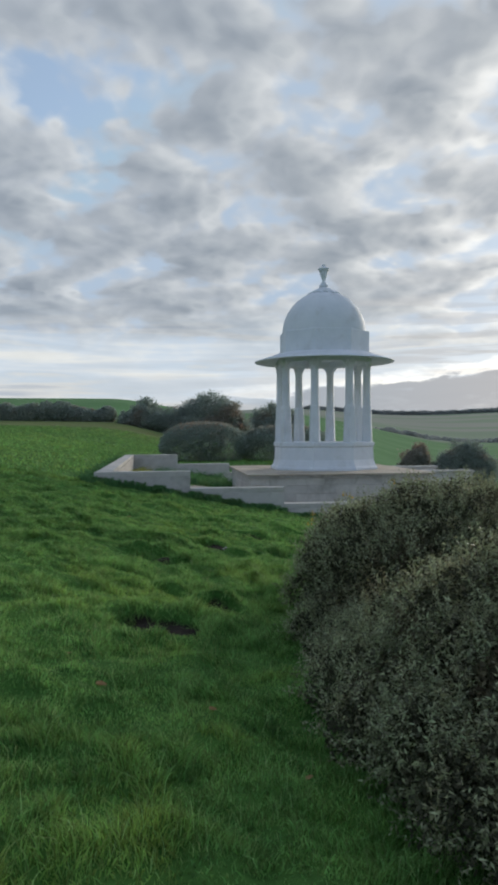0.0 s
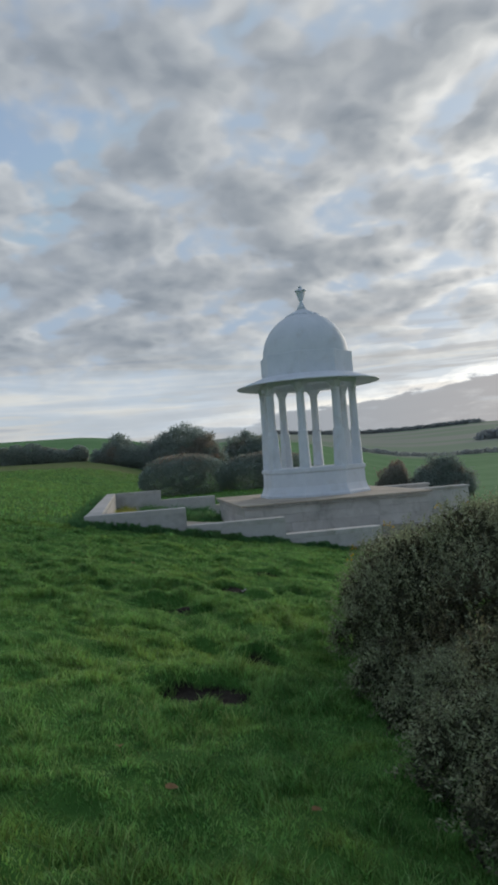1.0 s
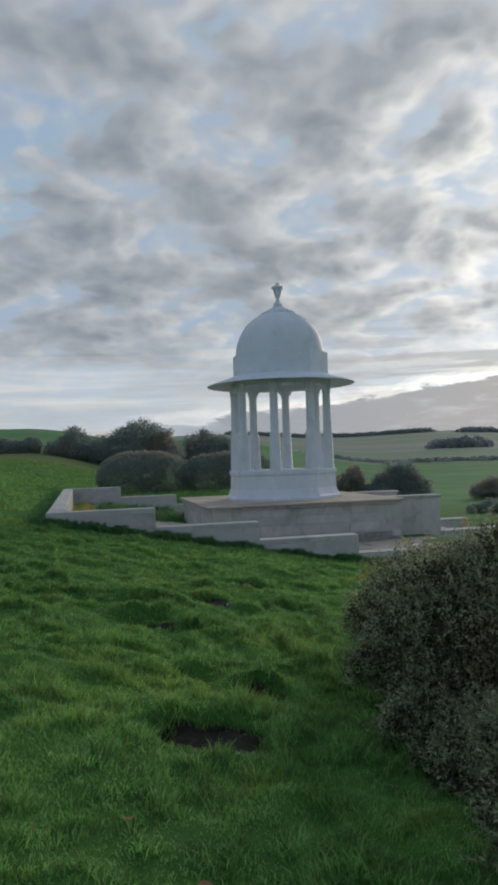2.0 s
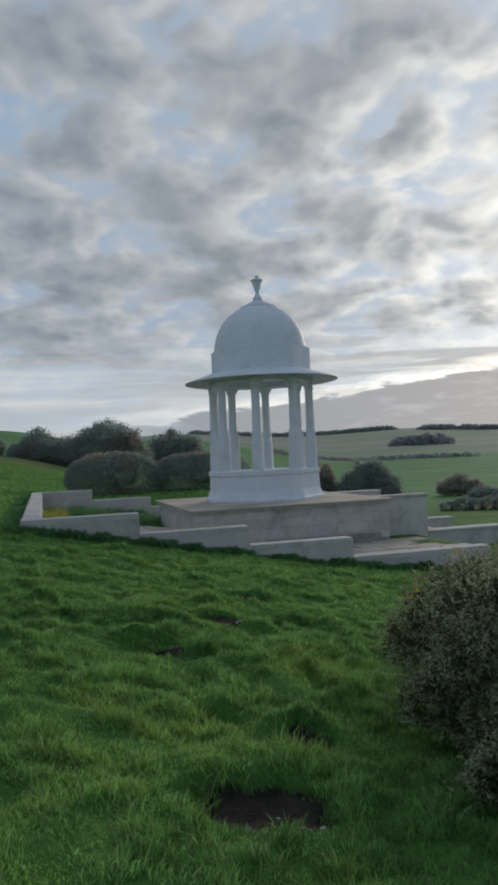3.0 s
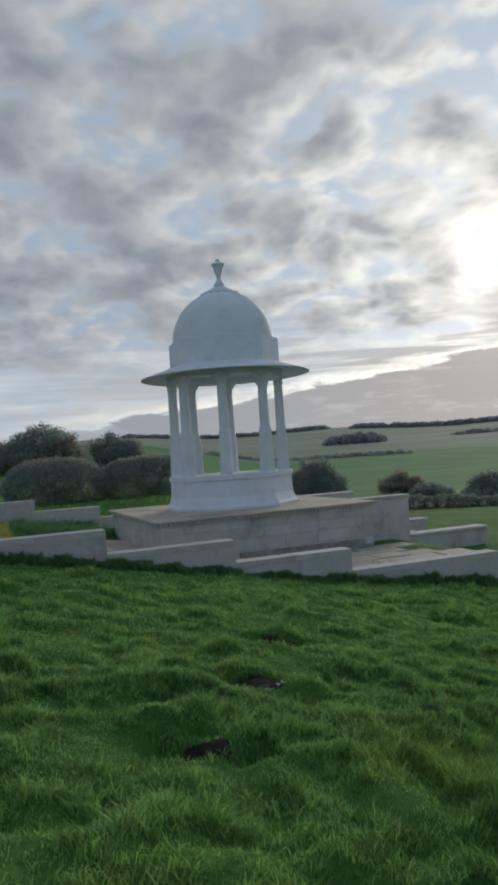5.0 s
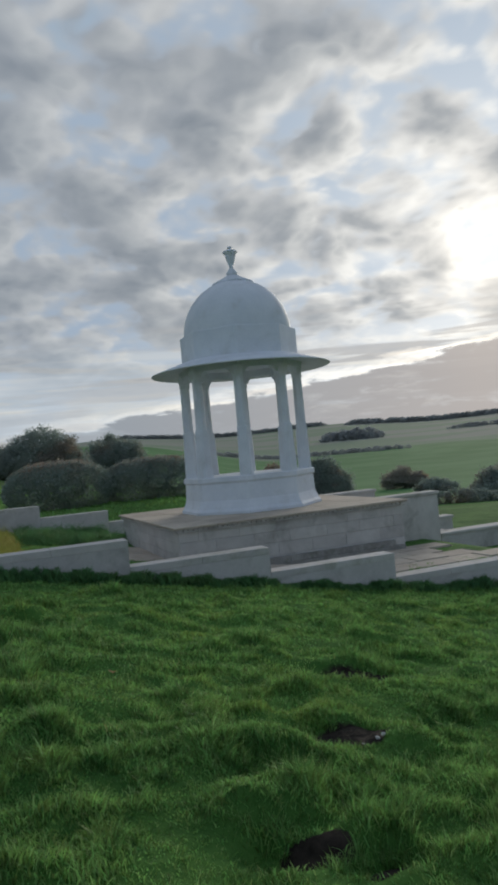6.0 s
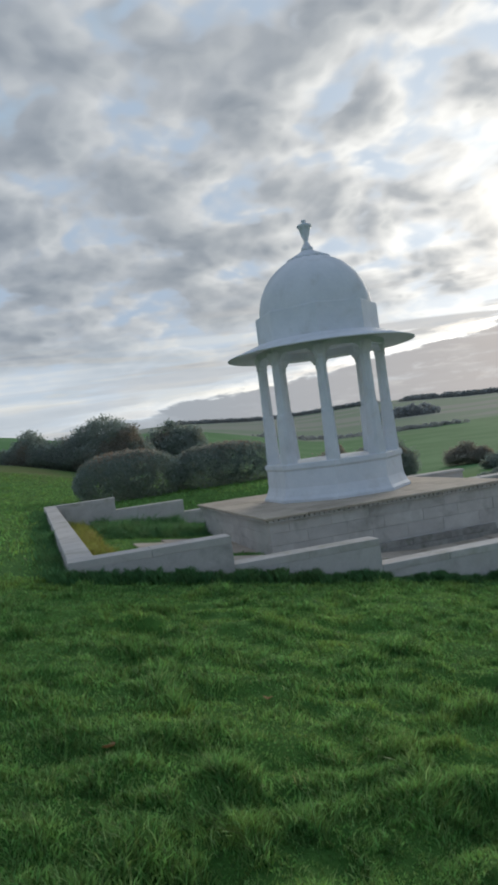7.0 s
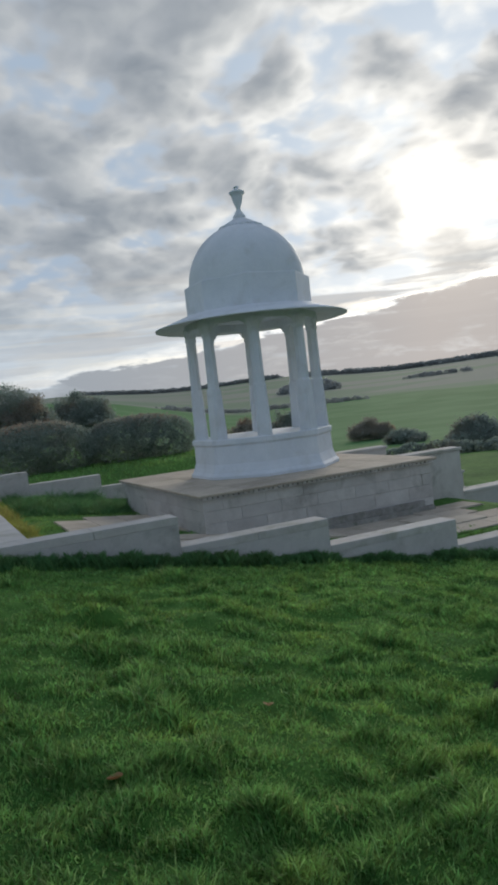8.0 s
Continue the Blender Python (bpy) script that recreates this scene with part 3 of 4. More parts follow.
def make_pavilion():
    ob = thing("domed_pavilion", "white marble domed memorial pavilion on eight slender columns", "memorial", at=(AXIS_X, AXIS_Y, PTOP))
    c = (AXIS_X - 0.05, AXIS_Y)
    # the plinth: eight-sided, flared foot, moulded cap
    plinth = lathe([(2.19, 0.962), (2.19, 1.04), (2.12, 1.12), (2.07, 1.24), (2.03, 1.36), (2.01, 1.84), (2.035, 1.87), (2.06, 1.90), (2.06, 2.02), (2.02, 2.045)], 8, OCT, c)
    part("plinth", plinth, marble, ob)
    column, corbel = column_mesh(), bracket_mesh()
    for k in range(8):
        ang = OCT + k * math.pi / 4
        spot = Matrix.Translation((c[0] + 1.77 * math.cos(ang), c[1] + 1.77 * math.sin(ang), 0)) @ Matrix.Rotation(ang, 4, "Z")
        col = under(new("column", column), ob)
        col.matrix_world = spot
        for sgn in (-1, 1):
            b = under(new("bracket", corbel), col)
            turn = ang + sgn * (math.pi / 2 + OCT)
            b.matrix_world = Matrix.Translation((c[0] + 1.77 * math.cos(ang) + 0.12 * math.cos(turn), c[1] + 1.77 * math.sin(ang) + 0.12 * math.sin(turn), 5.19)) @ Matrix.Rotation(turn, 4, "Z")
    # ring beam over the columns
    c = (AXIS_X - 0.02, AXIS_Y)
    bm = bmesh.new()
    outer, inner = [], []
    for k in range(8):
        ang = OCT + k * math.pi / 4
        for r, z, into in ((1.93, 5.18, outer), (1.93, 5.42, outer), (1.50, 5.42, inner), (1.50, 5.18, inner)):
            into.append(bm.verts.new((c[0] + r * math.cos(ang), c[1] + r * math.sin(ang), z)))
    for k in range(8):
        j = (k + 1) % 8
        o0, o1, i1, i0 = outer[2 * k], outer[2 * k + 1], inner[2 * k], inner[2 * k + 1]
        p0, p1, q1, q0 = outer[2 * j], outer[2 * j + 1], inner[2 * j], inner[2 * j + 1]
        for f in ((o0, p0, p1, o1), (o1, p1, q1, i1), (i1, q1, q0, i0), (i0, q0, p0, o0)):
            bm.faces.new(f)
    part("ring_beam", bm, marble, ob)
    # broad sloping eave
    c = (AXIS_X, AXIS_Y)
    eave = lathe([(1.6, 5.40), (1.95, 5.36), (2.10, 5.37), (2.45, 5.285), (2.77, 5.238), (2.80, 5.245), (2.80, 5.268), (2.5, 5.365), (2.2, 5.465), (1.98, 5.545), (1.90, 5.575), (1.6, 5.58)], 96, 0, c)
    part("eave", eave, marble, ob, smooth=True)
    # drum with a low block at each corner
    drum = lathe([(1.825, 5.50), (1.825, 6.40), (1.812, 6.43), (1.5, 6.445)], 8, OCT, c)
    part("drum", drum, marble, ob)
    profile = [(1.682, 5.6)]
    for k in range(0, 25):
        a = math.pi / 2 * k / 24
        profile.append((1.682 * math.cos(a) if k < 24 else 0.0, 6.38 + 1.73 * math.sin(a)))
    part("dome", lathe(profile, 96, 0, c), marble, ob, smooth=True)
    cap = lathe([(0.58, 7.90), (0.62, 7.96), (0.61, 8.03), (0.54, 8.08), (0.42, 8.14), (0.30, 8.20), (0.22, 8.255), (0.0, 8.26)], 32, 0, c)
    part("cap", cap, marble, ob, smooth=True)
    petal_bm = lathe([(0.055, -0.045), (0.095, -0.01), (0.09, 0.03), (0.05, 0.055), (0.0, 0.06)], 8)
    petal_me = mesh_of("lotus_petal", petal_bm, marble, True)
    for k in range(16):
        ang = 2 * math.pi * k / 16
        under(new("lotus_petal", petal_me), ob).matrix_world = pose(c[0] + 0.60 * math.cos(ang), c[1] + 0.60 * math.sin(ang), 7.99, 0, 28, math.degrees(ang))
    urn = lathe([(0.17, 8.25), (0.18, 8.30), (0.18, 8.36), (0.13, 8.40), (0.12, 8.45), (0.07, 8.50), (0.062, 8.57), (0.085, 8.63), (0.125, 8.74), (0.155, 8.86), (0.175, 8.95), (0.225, 8.99), (0.23, 9.03), (0.19, 9.06), (0.12, 9.085), (0.06, 9.11), (0.055, 9.13), (0.08, 9.155), (0.075, 9.19), (0.0, 9.215)], 24, 0, c)
    part("finial", urn, marble, ob, smooth=True)


make_pavilion()

# ---- plants ----


def leaf_quads(points, normals, size, rng, slim=0.45):
    """One kite-shaped leaf at each point, turned at random about its normal."""
    n = len(points)
    rnd = rng.normal(size=(n, 3))
    axis = np.cross(normals, rnd)
    axis /= np.linalg.norm(axis, axis=1, keepdims=True) + 1e-9
    axis = axis + normals * rng.uniform(0.1, 0.9, (n, 1))
    axis /= np.linalg.norm(axis, axis=1, keepdims=True)
    wide = np.cross(axis, rng.normal(size=(n, 3)))
    wide /= np.linalg.norm(wide, axis=1, keepdims=True) + 1e-9
    s = size * rng.uniform(0.6, 1.4, (n, 1))
    a, b = axis * s, wide * s * slim * 0.5
    v = np.stack([points, points + a * 0.45 + b, points + a, points + a * 0.45 - b], 1).reshape(-1, 3)
    f = np.arange(4 * n).reshape(n, 4)
    return v, f


def crown_points(blobs, n, rng, depth=0.35):
    """Points in the outer skin of a union of ellipsoids, with outward normals."""
    blobs_c = np.array([b[:3] for b in blobs])
    blobs_r = np.array([b[3:] for b in blobs])
    weight = (blobs_r[:, 0] * blobs_r[:, 1] + blobs_r[:, 0] * blobs_r[:, 2]) ** 1.0
    pick = rng.choice(len(blobs), n, p=weight / weight.sum())
    d = rng.normal(size=(n, 3))
    d /= np.linalg.norm(d, axis=1, keepdims=True)
    f = 1 - depth * rng.uniform(0, 1, (n, 1)) ** 1.6 + rng.normal(size=(n, 1)) * 0.035
    p = blobs_c[pick] + d * blobs_r[pick] * f
    nrm = d / blobs_r[pick]
    nrm /= np.linalg.norm(nrm, axis=1, keepdims=True)
    keep = np.ones(n, bool)
    for c, r in zip(blobs_c, blobs_r):
        keep &= (((p - c) / r) ** 2).sum(1) > (1 - depth) ** 2 * 0.8
    return p[keep], nrm[keep]


def tube(path, radii, sides=6, bm=None):
    bm = bm or bmesh.new()
    rings = []
    for k, p in enumerate(path):
        p = Vector(p)
        q = Vector(path[min(k + 1, len(path) - 1)]) - Vector(path[max(k - 1, 0)])
        rot = q.to_track_quat("Z", "Y").to_matrix()
        rings.append([bm.verts.new(p + rot @ Vector((radii[k] * math.cos(2 * math.pi * j / sides), radii[k] * math.sin(2 * math.pi * j / sides), 0))) for j in range(sides)])
    for a, b in zip(rings, rings[1:]):
        for j in range(sides):
            bm.faces.new((a[j], a[(j + 1) % sides], b[(j + 1) % sides], b[j]))
    bm.faces.new(rings[0][::-1])
    bm.faces.new(rings[-1])
    return bm


def stems(base, blobs, rng, girth, count):
    """Crooked stems from the foot up into the lumps of a crown."""
    bm = bmesh.new()
    for k in range(count):
        b = blobs[int(rng.integers(len(blobs)))]
        tip = np.array(b[:3]) + rng.normal(size=3) * np.array(b[3:]) * 0.35
        foot = np.array(base) + np.append(rng.normal(size=2) * girth * 1.2, -0.15)
        path = []
        for j in range(6):
            f = j / 5
            p = foot + (tip - foot) * f
            p[:2] -= (tip - foot)[:2] * 0.35 * math.sin(math.pi * f) * (1 - f)
            path.append(tuple(p + rng.normal(size=3) * 0.04 * girth * 8 * f * (1 - f)))
        tube(path, [girth * (1 - 0.85 * j / 5) for j in range(6)], 6, bm)
    return bm


def gorse(at, blobs, sprigs, seed, label):
    """A gorse bush: bundles of short spiny sprigs over a dark tangle of stems."""
    rng = np.random.default_rng(seed)
    ob = thing("gorse_bush", label, "bush", "gorse bushes", at=at)
    lobes = []
    for cx, cy, cz, rx, ry, rz in blobs:
        for _ in range(16):
            d = rng.normal(size=3)
            d[2] = abs(d[2]) * 0.9 - 0.15
            d /= np.linalg.norm(d)
            k = rng.uniform(0.22, 0.38)
            lobes.append((cx + d[0] * rx * 0.78, cy + d[1] * ry * 0.78, cz + d[2] * rz * 0.78, rx * k, ry * k, rz * k * 1.15))
    blobs = [(*b[:3], b[3] * 0.84, b[4] * 0.84, b[5] * 0.84) for b in blobs]
    p, nrm = crown_points(blobs + lobes, sprigs, rng, 0.30)
    ok = p[:, 2] > land(p[:, 0], p[:, 1]) + 0.05
    p, nrm = p[ok], nrm[ok]
    n, leaves = len(p), 13
    nrm = nrm * 0.7 + np.array([0, 0, 0.55]) + rng.normal(size=(n, 3)) * 0.35
    nrm /= np.linalg.norm(nrm, axis=1, keepdims=True)
    length = rng.uniform(0.08, 0.20, (n, 1, 1))
    f = np.linspace(0.05, 1, leaves).reshape(1, leaves, 1)
    spots = p[:, None, :] + nrm[:, None, :] * length * f
    pts = spots.reshape(-1, 3)
    dirs = np.repeat(nrm, leaves, 0) + rng.normal(size=(n * leaves, 3)) * 0.6
    dirs /= np.linalg.norm(dirs, axis=1, keepdims=True)
    v, q = leaf_quads(pts, dirs, 0.034, rng, 0.32)
    under(new("foliage", raw_mesh("foliage", v, q, gorse_green, 4)), ob)
    # inner leaves close the gaps, coloured dark for the shade inside the bush
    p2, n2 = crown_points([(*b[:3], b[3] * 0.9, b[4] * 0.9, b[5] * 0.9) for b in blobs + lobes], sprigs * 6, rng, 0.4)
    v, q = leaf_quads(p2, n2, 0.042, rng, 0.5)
    under(new("inner_foliage", raw_mesh("inner_foliage", v, q, gorse_inner_shade, 4)), ob)
    part("stems", stems(at, blobs, rng, 0.035, 26), bark, ob)
    return ob, p, nrm


def blossoms(ob, p, nrm, spots):
    for x, y, z, count in spots:
        order = np.argsort(((p - np.array([x, y, z])) ** 2).sum(1))[:count]
        rng = np.random.default_rng(int(abs(x * 100)))
        pts = np.repeat(p[order] + nrm[order] * 0.14, 7, 0) + rng.normal(size=(count * 7, 3)) * 0.02
        v, q = leaf_quads(pts, np.repeat(nrm[order], 7, 0), 0.028, rng, 0.8)
        under(new("blossom", raw_mesh("blossom", v, q, petal, 4)), ob)["label"] = "yellow gorse flowers"


bush_a, pa, na = gorse((2.5, 9.2, 0.0), [(2.45, 9.25, 0.80, 1.65, 1.75, 1.00), (1.55, 8.55, 0.85, 0.95, 0.95, 0.66), (1.95, 10.2, 0.75, 0.8, 0.85, 0.70), (3.3, 8.2, 0.9, 1.2, 1.2, 0.95), (3.4, 10.1, 0.55, 1.3, 1.3, 0.9), (2.1, 8.9, 1.25, 0.8, 0.8, 0.5), (1.35, 9.3, 0.45, 0.75, 0.8, 0.5), (1.55, 10.15, 0.50, 0.72, 0.80, 0.62), (1.15, 8.3, 0.28, 0.55, 0.55, 0.52)], 20000, 11,
                       "broad dark gorse bush with a few yellow flowers in the pasture")
blossoms(bush_a, pa, na, [(2.15, 9.6, 1.76, 2), (0.95, 9.95, 1.14, 3), (1.5, 10.0, 1.62, 2)])
gorse((1.9, 5.4, 0.0), [(1.95, 5.35, 0.75, 1.30, 1.35, 0.95), (1.05, 4.75, 0.55, 0.75, 0.75, 0.62), (1.5, 6.2, 0.65, 0.85, 0.8, 0.62), (2.6, 5.0, 0.85, 1.0, 1.0, 0.9), (1.5, 3.9, 0.45, 0.8, 0.7, 0.6), (1.7, 5.2, 1.25, 0.8, 0.8, 0.45), (0.72, 4.15, 0.30, 0.52, 0.65, 0.55), (0.62, 5.05, 0.30, 0.48, 0.65, 0.52), (0.62, 5.95, 0.26, 0.48, 0.65, 0.50), (1.15, 3.4, 0.3, 0.65, 0.55, 0.5), (1.1, 5.6, 0.6, 0.7, 0.8, 0.6)], 24000, 12,
      "dense spiny gorse bush with grey-green tips beside the grass")
gorse((1.3, 7.0, 0.0), [(1.5, 7.05, 0.25, 0.85, 0.8, 0.55), (0.95, 6.75, 0.18, 0.60, 0.5, 0.45), (0.88, 8.0, 0.14, 0.50, 0.50, 0.45), (0.95, 7.4, 0.16, 0.50, 0.50, 0.45), (1.75, 7.4, 0.35, 0.7, 0.7, 0.5)], 9500, 13, "low young gorse bush between two larger ones")


def leafy(name, label, category, group, x, y, width, depth, low, high, material, leaves, size, seed, count=9, trunk=False, loose=0.0):
    """A rounded shrub, or with trunk a small tree, of many leaf clumps with an uneven outline."""
    rng = np.random.default_rng(seed)
    tall = high - low
    blobs = []
    for k in range(count):
        ang, rad = rng.uniform(0, 2 * math.pi), math.sqrt(rng.uniform(0, 1))
        cx, cy = x + math.cos(ang) * rad * width * 0.36, y + math.sin(ang) * rad * depth * 0.36
        lift = (1 - (0.55 if trunk else 0.34) * rad * rad)
        r = width * (rng.uniform(0.09, 0.20) if trunk else rng.uniform(0.16, 0.27))
        foot = 0.12 if trunk else 0.02
        top = low + tall * lift * rng.uniform(0.86, 1.0)
        bottom = low + tall * foot * rng.uniform(0.6, 1.1)
        rz = max((top - bottom) / 2, 0.3) * (rng.uniform(0.55, 1.0) if trunk else 1.0)
        if trunk:
            rz = tall * rng.uniform(0.10, 0.20)
            top -= rng.uniform(0, 1) ** 1.5 * max(top - bottom - 2 * rz, 0)
        blobs.append((cx, cy, top - rz, r, r, rz))
    if trunk:
        for cx, cy, cz, rx, ry, rz in list(blobs):
            for _ in range(3):
                d = rng.normal(size=3)
                d[2] = abs(d[2])
                d /= np.linalg.norm(d)
                k = rng.uniform(0.22, 0.42)
                blobs.append((cx + d[0] * rx * 1.05, cy + d[1] * ry * 1.05, cz + d[2] * rz * 1.1, rx * k * 1.2, ry * k, rz * k))
    ob = thing(name, label, category, group, at=(x, y, low))
    p, nrm = crown_points(blobs, leaves, rng, 0.5 if trunk else 0.42)
    p = p + nrm * rng.normal(size=(len(p), 1)) * loose
    v, q = leaf_quads(p, nrm, size, rng, 0.75)
    under(new("crown", raw_mesh("crown", v, q, material, 4)), ob)
    if trunk:
        bm = tube([(x, y, low - 0.3), (x + 0.1, y, low + tall * 0.2), (x - 0.05, y + 0.1, low + tall * 0.45)], [0.22, 0.17, 0.12], 8)
        part("trunk", bm, bark, ob)
        part("limbs", stems((x, y, low + tall * 0.22), [(b[0], b[1], b[2] + b[5] * 0.7, b[3], b[4], b[5]) for b in blobs], rng, 0.06, 34), bark, ob)
    else:
        part("stems", stems((x, y, low), blobs, rng, 0.03, 10), bark, ob)
    return ob


def mound(label, x, y, width, depth, low, high, seed):
    """A dense wind-clipped shrub: a broad dome of small leaves, low bulges all over, rusty leaves standing in for its
    lit top.
    """
    rng = np.random.default_rng(seed)
    tall = high - low
    rx, ry = width / 2, depth / 2
    blobs = [(x + k * rx * 0.30, y, low + tall * 0.42, rx * 0.70, ry, tall * 0.57 * (1 - 0.05 * abs(k))) for k in (-1, 0, 1)]
    for _ in range(70):
        ang, f = rng.uniform(0, 2 * math.pi), rng.uniform(0.0, 1.0)
        c = math.sqrt(1 - f * f)
        r = rng.uniform(0.28, 0.52)
        blobs.append((x + math.cos(ang) * c * rx * 0.90, y + math.sin(ang) * c * ry * 0.86, low + tall * (0.36 + 0.52 * f), r * 1.25, r, r * 0.8))
    ob = thing("shrub", label, "shrub", "shrubs behind the wall", at=(x, y, low))
    p, nrm = crown_points(blobs, 90000, rng, 0.16)
    p = p[p[:, 2] > low - 0.1], nrm[p[:, 2] > low - 0.1]
    p, nrm = p
    p = p + nrm * rng.normal(size=(len(p), 1)) * 0.035
    # rust-brown leaves near the top imitate light falling on the crown
    rusty = (p[:, 2] - low) / tall + rng.normal(size=len(p)) * 0.10 > 0.88
    for piece, pick, paint in (("crown", ~rusty, hazed_shrub_green), ("tip_foliage", rusty, hazed_russet_leaves)):
        v, q = leaf_quads(p[pick], nrm[pick], 0.085, rng, 0.75)
        under(new(piece, raw_mesh(piece, v, q, paint, 4)), ob)
    part("stems", stems((x, y, low), blobs[:3], rng, 0.03, 10), bark, ob)
    return ob


mound("broad smooth-topped green shrub with its lit top coloured brown behind the wall", 1.75, 48.0, 5.6, 4.2, 0.55, 3.15, 21)
mound("long low green shrub with its lit top coloured brown behind the wall", 7.1, 48.6, 6.2, 4.2, 0.50, 2.95, 22)
for label, x, y, width, top, paint, leaves, seed in (
        ("broad dull green tree clump down in the valley", 34.7, 84.2, 9.4, 2.1, hazed_tree_green, 60000, 23),
        ("russet autumn tree down in the valley", 28.3, 83.6, 4.4, 2.0, hazed_russet_leaves, 26000, 27),
        ("rounded tree with brown crown down in the valley", 65.5, 115.3, 9.0, -1.8, hazed_russet_leaves, 34000, 24),
        ("small dull tree beside the valley field", 56.4, 92.7, 6.0, -2.5, hazed_tree_green, 28000, 28),
        ("dark green tree at the foot of the slope", 43.5, 64.0, 7.0, -0.4, hazed_tree_green, 40000, 29)):
    leafy("field_tree", label, "tree", "trees in the valley", x, y, width, width * 0.7, float(land(x, y)) - 0.3, top, paint, leaves, 0.20, seed, 46, True, 0.2)
leafy("hawthorn_tree", "wind-shaped hawthorn with thin russet crown", "tree", "hawthorns in the field", 4.3, 85.0, 10.5, 6.5, 1.0, 7.6, hazed_tree_green, 52000, 0.17, 31, 70, True, 0.16)
leafy("hawthorn_tree", "reddening hawthorn leaning out of a thicket", "tree", "hawthorns in the field", 6.0, 84.0, 6.0, 4.6, 1.0, 6.6, hazed_russet_leaves, 22000, 0.17, 35, 34, True, 0.16)
leafy("hawthorn_tree", "low dark hawthorn in the field hedge", "tree", "hawthorns in the field", -2.6, 84.0, 7.0, 5.0, 2.3, 6.7, hazed_tree_green, 34000, 0.17, 32, 44, True, 0.16)
leafy("hawthorn_tree", "dense dark hawthorn thicket in the field hedge", "tree", "hawthorns in the field", 0.6, 84.5, 7.5, 5.0, 1.6, 5.6, hazed_tree_green, 34000, 0.17, 36, 40, True, 0.18)
leafy("hawthorn_tree", "rounded dark hawthorn standing alone", "tree", "hawthorns in the field", 13.2, 93.0, 9.0, 6.0, 0.6, 6.7, hazed_tree_green, 46000, 0.19, 33, 44, True, 0.18)


def grass(name, seed, count, x0, x1, y0, y1, tall, wide, label, outside=True, paint=None):
    """Blades in tufts on the ground; every blade a bent, tapering strip."""
    rng = np.random.default_rng(seed)
    x, y = rng.uniform(x0, x1, count), rng.uniform(y0, y1, count)
    clump = soft_noise(x, y, 0.17, 41) * 0.62 + soft_noise(x, y, 0.6, 42) * 0.38
    fade = np.clip(np.minimum(np.minimum(x - x0, x1 - x), np.minimum(y - y0, y1 + 1 - y)) / 1.6 + soft_noise(x, y, 0.7, 46) - 0.5, 0, 1) if outside else 1.0
    keep = rng.uniform(0, 1, count) < (0.35 + 0.9 * clump) * fade
    keep &= ~(((x > LEFT_X - 0.02) & (x < 16.1) & (y > WALL_Y0 - 0.03) & (y < WALL_Y1 + 0.05)) if outside else ((x > 2.12) & (x < 5.2)) | ((x > -0.70) & (x < 2.12) & (y > 27.38) & (y < 31.22)) | ((x > 0.02) & (y > 24.86) & (y < 26.46)))
    for hx, hy, a, b, d in SCRAPES:
        keep &= ((x - hx) / a) ** 2 + ((y - hy) / b) ** 2 > 0.40 + 0.65 * soft_noise(x, y, 0.13, 45)
    x, y, clump = x[keep], y[keep], clump[keep]
    n = len(x)
    z = ground_height(x, y) - 0.01
    h = tall * (0.32 + 2.7 * clump ** 2.8) * rng.uniform(0.6, 1.35, n)
    lean_a = soft_noise(x, y, 0.20, 43) * 4 * math.pi + rng.normal(size=n) * 1.5
    lean = h * rng.uniform(0.25, 1.1, n)
    lx, ly = np.cos(lean_a) * lean, np.sin(lean_a) * lean
    face = rng.uniform(0, math.pi, n)
    w = wide * rng.uniform(0.7, 1.4, n)
    wx, wy = np.cos(face) * w / 2, np.sin(face) * w / 2
    v = np.empty((n, 5, 3), np.float32)
    v[:, 0] = np.stack([x - wx, y - wy, z], 1)
    v[:, 1] = np.stack([x + wx, y + wy, z], 1)
    v[:, 2] = np.stack([x + lx * 0.35 + wx * 0.8, y + ly * 0.35 + wy * 0.8, z + h * 0.6], 1)
    v[:, 3] = np.stack([x + lx * 0.35 - wx * 0.8, y + ly * 0.35 - wy * 0.8, z + h * 0.6], 1)
    v[:, 4] = np.stack([x + lx, y + ly, z + h * 0.92], 1)
    i = np.arange(n, dtype=np.int32)[:, None] * 5
    faces = np.concatenate([i + np.array([[0, 1, 2]]), i + np.array([[0, 2, 3]]), i + np.array([[3, 2, 4]])], 1).reshape(-1, 3)
    ob = new(name, raw_mesh(name, v.reshape(-1, 3), faces, paint or blade_green, 3))
    return tagged(ob, label, "grass", kind="stuff")


grass("pasture_grass", 51, 470000, -5.4, 4.2, 1.6, 14.4, 0.078, 0.0075, "lush tufted green pasture grass")
grass("meadow_grass", 52, 420000, -8.0, 10.0, 11.6, 21.6, 0.070, 0.0115, "thick green meadow grass up to the wall")
grass("hillside_grass", 53, 190000, -24.0, 12.0, 18.0, 70.0, 0.10, 0.030, "rough pasture grass rising beyond the wall")
grass("terrace_grass", 54, 36000, -2.28, 2.1, 21.5, 38.0, 0.07, 0.012, "short grass inside the walls", False)
grass("pasture_tips", 57, 40000, -5.4, 4.2, 1.6, 14.4, 0.105, 0.005, "pale bent tips of longer grass in the pasture", True, pale_blade)
grass("meadow_tips", 58, 18000, -8.0, 10.0, 11.6, 21.0, 0.10, 0.007, "pale bent tips of longer grass in the meadow", True, pale_blade)
grass("border_grass", 55, 26000, -1.2, 2.1, 32.2, 38.0, 0.24, 0.014, "long dark grass in a border along the back wall", False, rank_blade)
grass("dry_strip_grass", 59, 12000, -2.29, -1.45, 21.6, 37.5, 0.19, 0.014, "yellowing grass along the inside of the wall", False, dry_blade)
